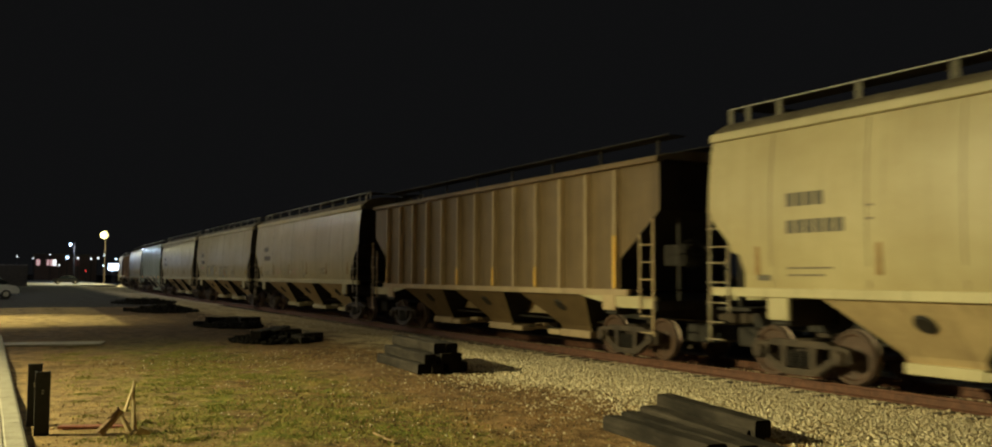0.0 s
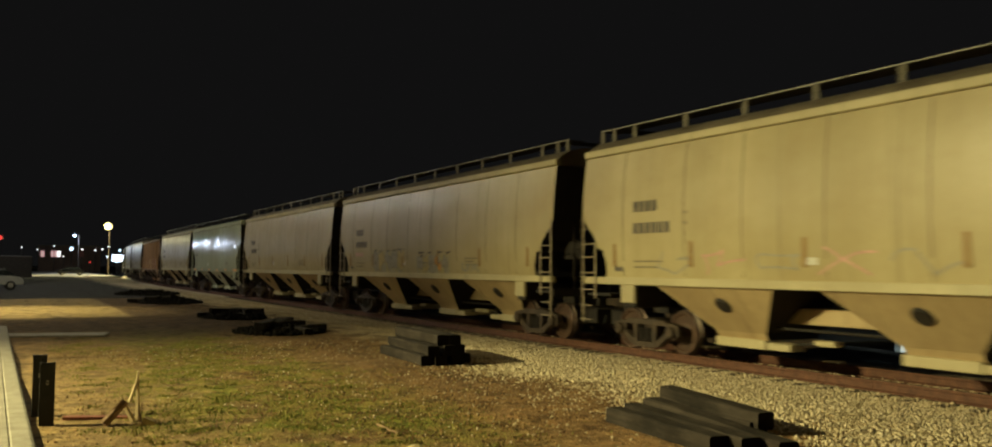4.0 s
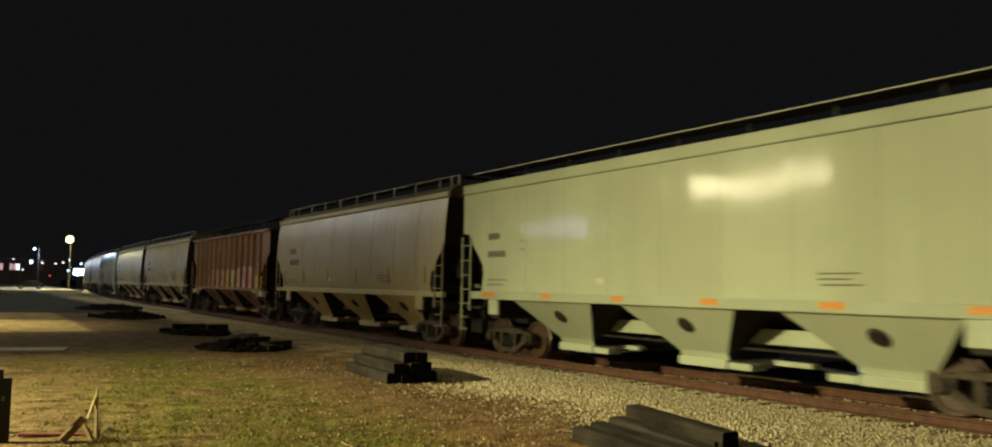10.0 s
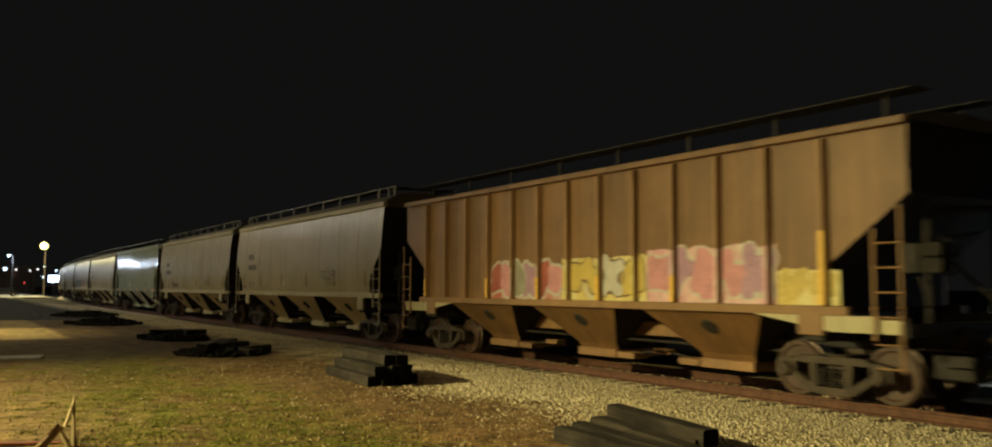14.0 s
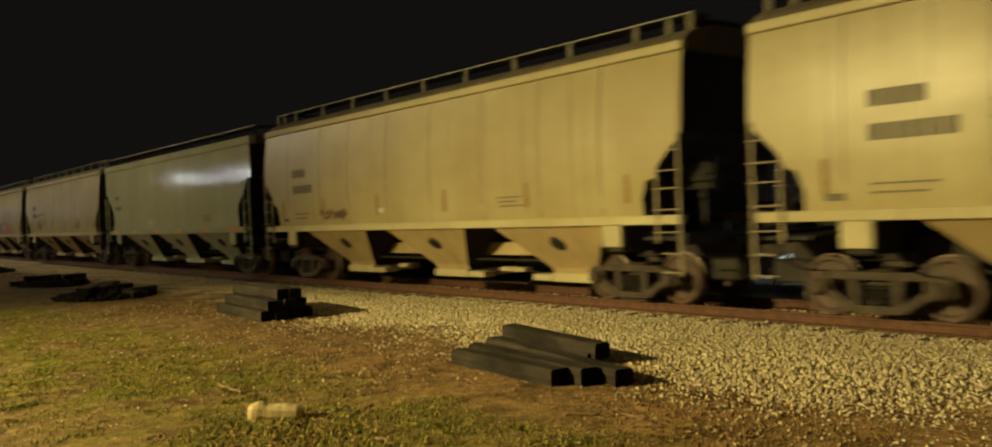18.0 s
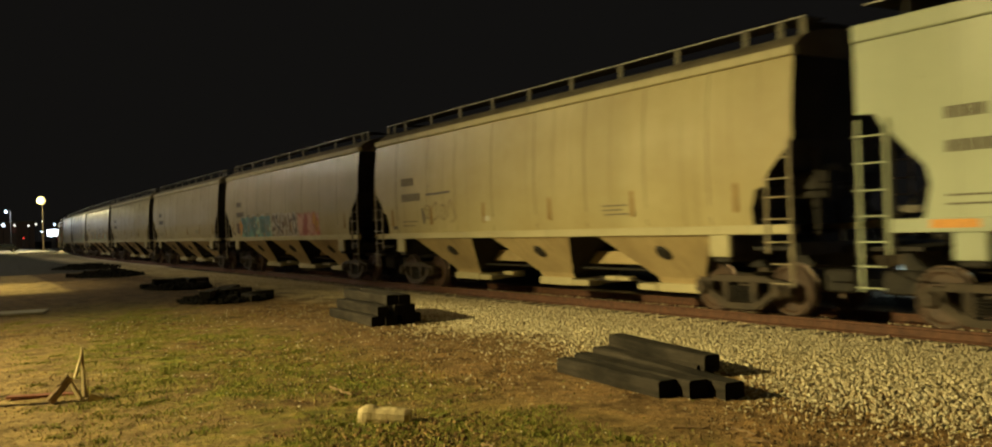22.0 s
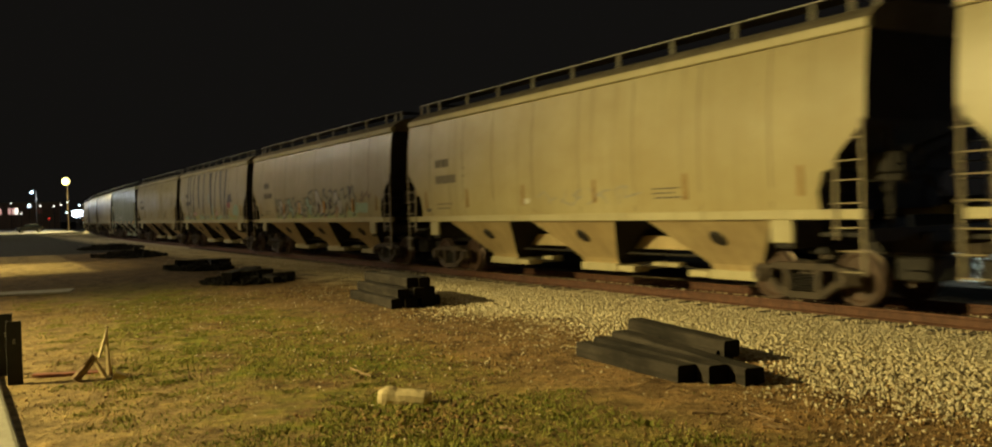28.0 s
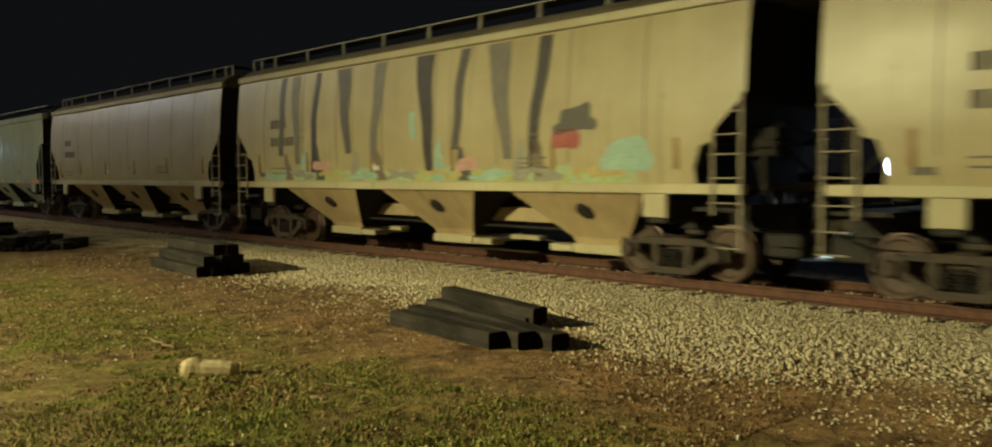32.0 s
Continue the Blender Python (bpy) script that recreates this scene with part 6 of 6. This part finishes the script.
def far_light(az, el, dist, size, bulb, label="small distant lamp on a pole"):
    """A far lamp on its own pole, by its direction from the standpoint."""
    a, e = radians(az), radians(el)
    x, y, z = dist * math.sin(a), dist * math.cos(a), 1.7 + dist * math.tan(e)
    root = thing("distant_lamp", label, "street lamp", "distant lamps", at=pose(x, y, -0.1))
    bm = bmesh.new()
    bar(bm, (0, 0, -0.3), (0, 0, z), 0.09, 6)
    part("pole", bm, "under", root)
    bm = bmesh.new()
    bmesh.ops.create_icosphere(bm, subdivisions=2, radius=size)
    bmesh.ops.translate(bm, verts=bm.verts[:], vec=(0, 0, z + 0.1))
    part("lamp_globe", bm, bulb, root, smooth=True)


for az, el, dist, size, bulb in ((2.76, 0.97, 260, 0.75, "glow_cold"), (3.32, 0.94, 250, 0.42, "glow_white"), (4.02, 0.90, 260, 0.42, "glow_white"), (4.40, 0.97, 270, 0.45, "glow_white"),
                                (4.74, 1.12, 250, 0.36, "glow_cold"), (1.85, 1.12, 270, 0.34, "glow_white"), (2.35, 0.52, 240, 0.34, "glow_white"), (5.35, 0.92, 240, 0.40, "glow_cold"),
                                (4.68, 0.52, 240, 0.34, "glow_cold"), (5.18, 0.25, 240, 0.42, "glow_cold"), (5.55, 0.08, 240, 0.42, "glow_red"), (-0.9, 1.55, 150, 0.55, "glow_red"), (-1.1, 1.62, 151, 0.5, "glow_teal"),
                                (0.2, 1.0, 250, 0.3, "glow_white"), (3.75, 0.2, 230, 0.3, "glow_red"), (1.0, 0.9, 260, 0.3, "glow_white")):
    far_light(az, el, dist, size * 0.62, bulb)


def far_places():
    def at(az, dist):
        return dist * math.sin(radians(az)), dist * math.cos(radians(az))
    # lit sign
    x, y = at(5.27, 235)
    root = thing("lit_sign", "white lit sign on a post by the road", "sign", at=pose(x, y, -0.1))
    part("post", boxed(-0.12, 0.12, -0.1, 0.1, -0.3, 2.6), "under", root)
    part("sign_face", boxed(-1.3, 1.3, -0.12, 0.12, 2.9, 4.4, bevel=0.05), "glow_sign", root, "glowing white sign face")
    # small shop with a lit window
    x, y = at(2.6, 300)
    root = thing("shop_building", "low brown shop far off with a lit window", "building", at=pose(x, y, -0.1))
    part("wall", boxed(-8, 9, 0, 8, -0.2, 7.4), "brick_wall", root)
    part("roof", boxed(-8.4, 9.4, -0.4, 8.4, 7.4, 7.9), "roof", root)
    for wx, ww, g in ((-3.9, 1.7, "glow_rose"), (-2.6, 0.9, "glow_white"), (-7.0, 1.0, "glow_rose"), (3.6, 1.2, "g_red")):
        part("window", boxed(wx - ww / 2, wx + ww / 2, -0.06, 0.0, 4.4, 6.2), g, root)
    # pale crossing road
    bm = boxed(-120, 15, 158, 290, -0.3, -0.03)
    tagged(new("road", bm_mesh("road", bm, "concrete")), "pale lit road at the crossing", "road", kind="structure")


far_places()


def parked_car(name, az, dist, paint, label, turn):
    a = radians(az)
    root = thing(name, label, "car", at=pose(dist * math.sin(a), dist * math.cos(a), -0.05, 0, 0, turn))
    bm = bmesh.new()
    prism(bm, ((-2.2, 0.35), (-2.25, 0.7), (-2.1, 0.92), (-1.1, 1.0), (1.4, 1.0), (2.05, 0.9), (2.25, 0.65), (2.2, 0.35)), "y", -0.88, 0.88)
    bmesh.ops.bevel(bm, geom=bm.edges[:], offset=0.05, segments=2, affect="EDGES")
    body = part("body", bm, paint, root)
    bm = bmesh.new()
    loft(bm, [[(-1.35, -0.82, 0.98), (1.75, -0.82, 0.98), (1.75, 0.82, 0.98), (-1.35, 0.82, 0.98)], [(-0.55, -0.64, 1.45), (1.05, -0.64, 1.45), (1.05, 0.64, 1.45), (-0.55, 0.64, 1.45)]])
    part("cabin", bm, "glass", root)
    bm = bmesh.new()
    box(bm, -0.6, 1.1, -0.66, 0.66, 1.44, 1.48, 0.015)
    part("roof", bm, paint, root)
    for x in (-1.4, 1.4):
        for s in (-1, 1):
            bm = bmesh.new()
            lathe(bm, ((-0.1, 0.0), (-0.1, 0.28), (-0.07, 0.33), (0.07, 0.33), (0.1, 0.28), (0.1, 0.0)), "y", 18)
            wheel = part("wheel", bm, "tyre", root, at=pose(x, s * 0.8, 0.33))
            bm = bmesh.new()
            lathe(bm, ((-0.11, 0.0), (-0.11, 0.17), (-0.09, 0.2), (0.09, 0.2), (0.11, 0.17), (0.11, 0.0)), "y", 14)
            part("rim", bm, "galv", wheel)


parked_car("parked_car", 2.75, 175, "dark_car", "dark sedan parked on the far road", 3)


parked_car("parked_car", -1.45, 72, "white_car", "white hatchback parked in the unlit lot", 4)


def dark_trailer():
    a = radians(-0.1)
    root = thing("box_trailer", "dark box trailer parked in the unlit lot", "trailer", at=pose(95 * math.sin(a) - 2.0, 95, -0.05))
    part("box", boxed(-3.4, 3.4, -1.2, 1.2, 0.6, 2.6, bevel=0.05), "under", root)
    for x in (-2.2, -1.2, 2.2):
        bm = bmesh.new()
        lathe(bm, ((-1.1, 0.0), (-1.1, 0.36), (-1.0, 0.42), (-0.8, 0.42), (-0.75, 0.0)), "y", 16)
        part("wheel", bm, "tyre", root, at=pose(x, 0, 0.42))
    part("landing_leg", boxed(1.2, 1.35, -1.0, -0.85, 0.0, 0.7), "under", root)


dark_trailer()


# ---------------------------------------------------------------- beyond the track: white wall and bare shrubs
def beyond_track():
    root = thing("low_wall", "low white block wall lit by a cold lamp behind the track", "wall", at=pose(19.25, 14.75, -0.45, 0, 0, -8))
    first = None
    for k in range(36):
        m = pose(0.45 * k, 0, 0)
        if first is None:
            first = part("block", boxed(0.006, 0.444, -0.1, 0.1, 0, 0.70, bevel=0.008), "white_wall", root, at=m)
        else:
            again(first, m)
    part("coping", boxed(-0.03, 16.25, -0.14, 0.14, 0.70, 0.77, bevel=0.01), "white_wall", root)
    bm = boxed(19.6, 34.0, 9.0, 14.4, -0.5, -0.262)
    tagged(new("pavement", bm_mesh("pavement", bm, "white_wall")), "pale concrete apron in front of the low wall", "pavement", kind="structure")
    root = thing("yard_lamp", "short post lamp with a glaring cold white bulb", "lamp", at=pose(17.2, 7.50, -0.3))
    part("post", boxed(-0.04, 0.04, -0.04, 0.04, -0.2, 2.03), "under", root)
    bm = bmesh.new()
    bmesh.ops.create_icosphere(bm, subdivisions=2, radius=0.20)
    bmesh.ops.translate(bm, verts=bm.verts[:], vec=(0, 0, 2.13))
    part("bulb", bm, "glow_glare", root, "glaring cold bulb", smooth=True)
    rnd = random.Random(12)
    for k in range(9):
        x, y = 18.2 + k * 0.75 + rnd.uniform(-0.3, 0.3), 11.6 + rnd.uniform(-0.9, 1.6)
        shrub = thing("bare_shrub", "bare dark shrub behind the track", "shrub", "shrubs behind the track", at=pose(x, y, -0.25))
        bm = bmesh.new()
        def grow(p, d, r, depth):
            q = p + d
            bar(bm, p, q, r, 5, r * 0.7)
            if depth:
                for _ in range(3):
                    grow(q, d * 0.72 + Vector((rnd.uniform(-1, 1), rnd.uniform(-1, 1), rnd.uniform(-0.5, 0.6))) * d.length * 0.55, r * 0.62, depth - 1)
        for _ in range(3):
            grow(Vector((0, 0, -0.1)), Vector((rnd.uniform(-0.3, 0.3), rnd.uniform(-0.3, 0.3), rnd.uniform(0.15, 0.4))), 0.022, 3)
        part("crown", bm, "twig", shrub)
    light = lamp("yard_light", (17.2, 7.72, 1.95), 3400, (0.90, 1.0, 0.86), 0.1, "SPOT")
    light.matrix_basis = look((17.2, 7.72, 1.95), (22.8, 14.2, 0.0))
    light.data.spot_size, light.data.spot_blend = radians(60), 0.3


beyond_track()

motions()
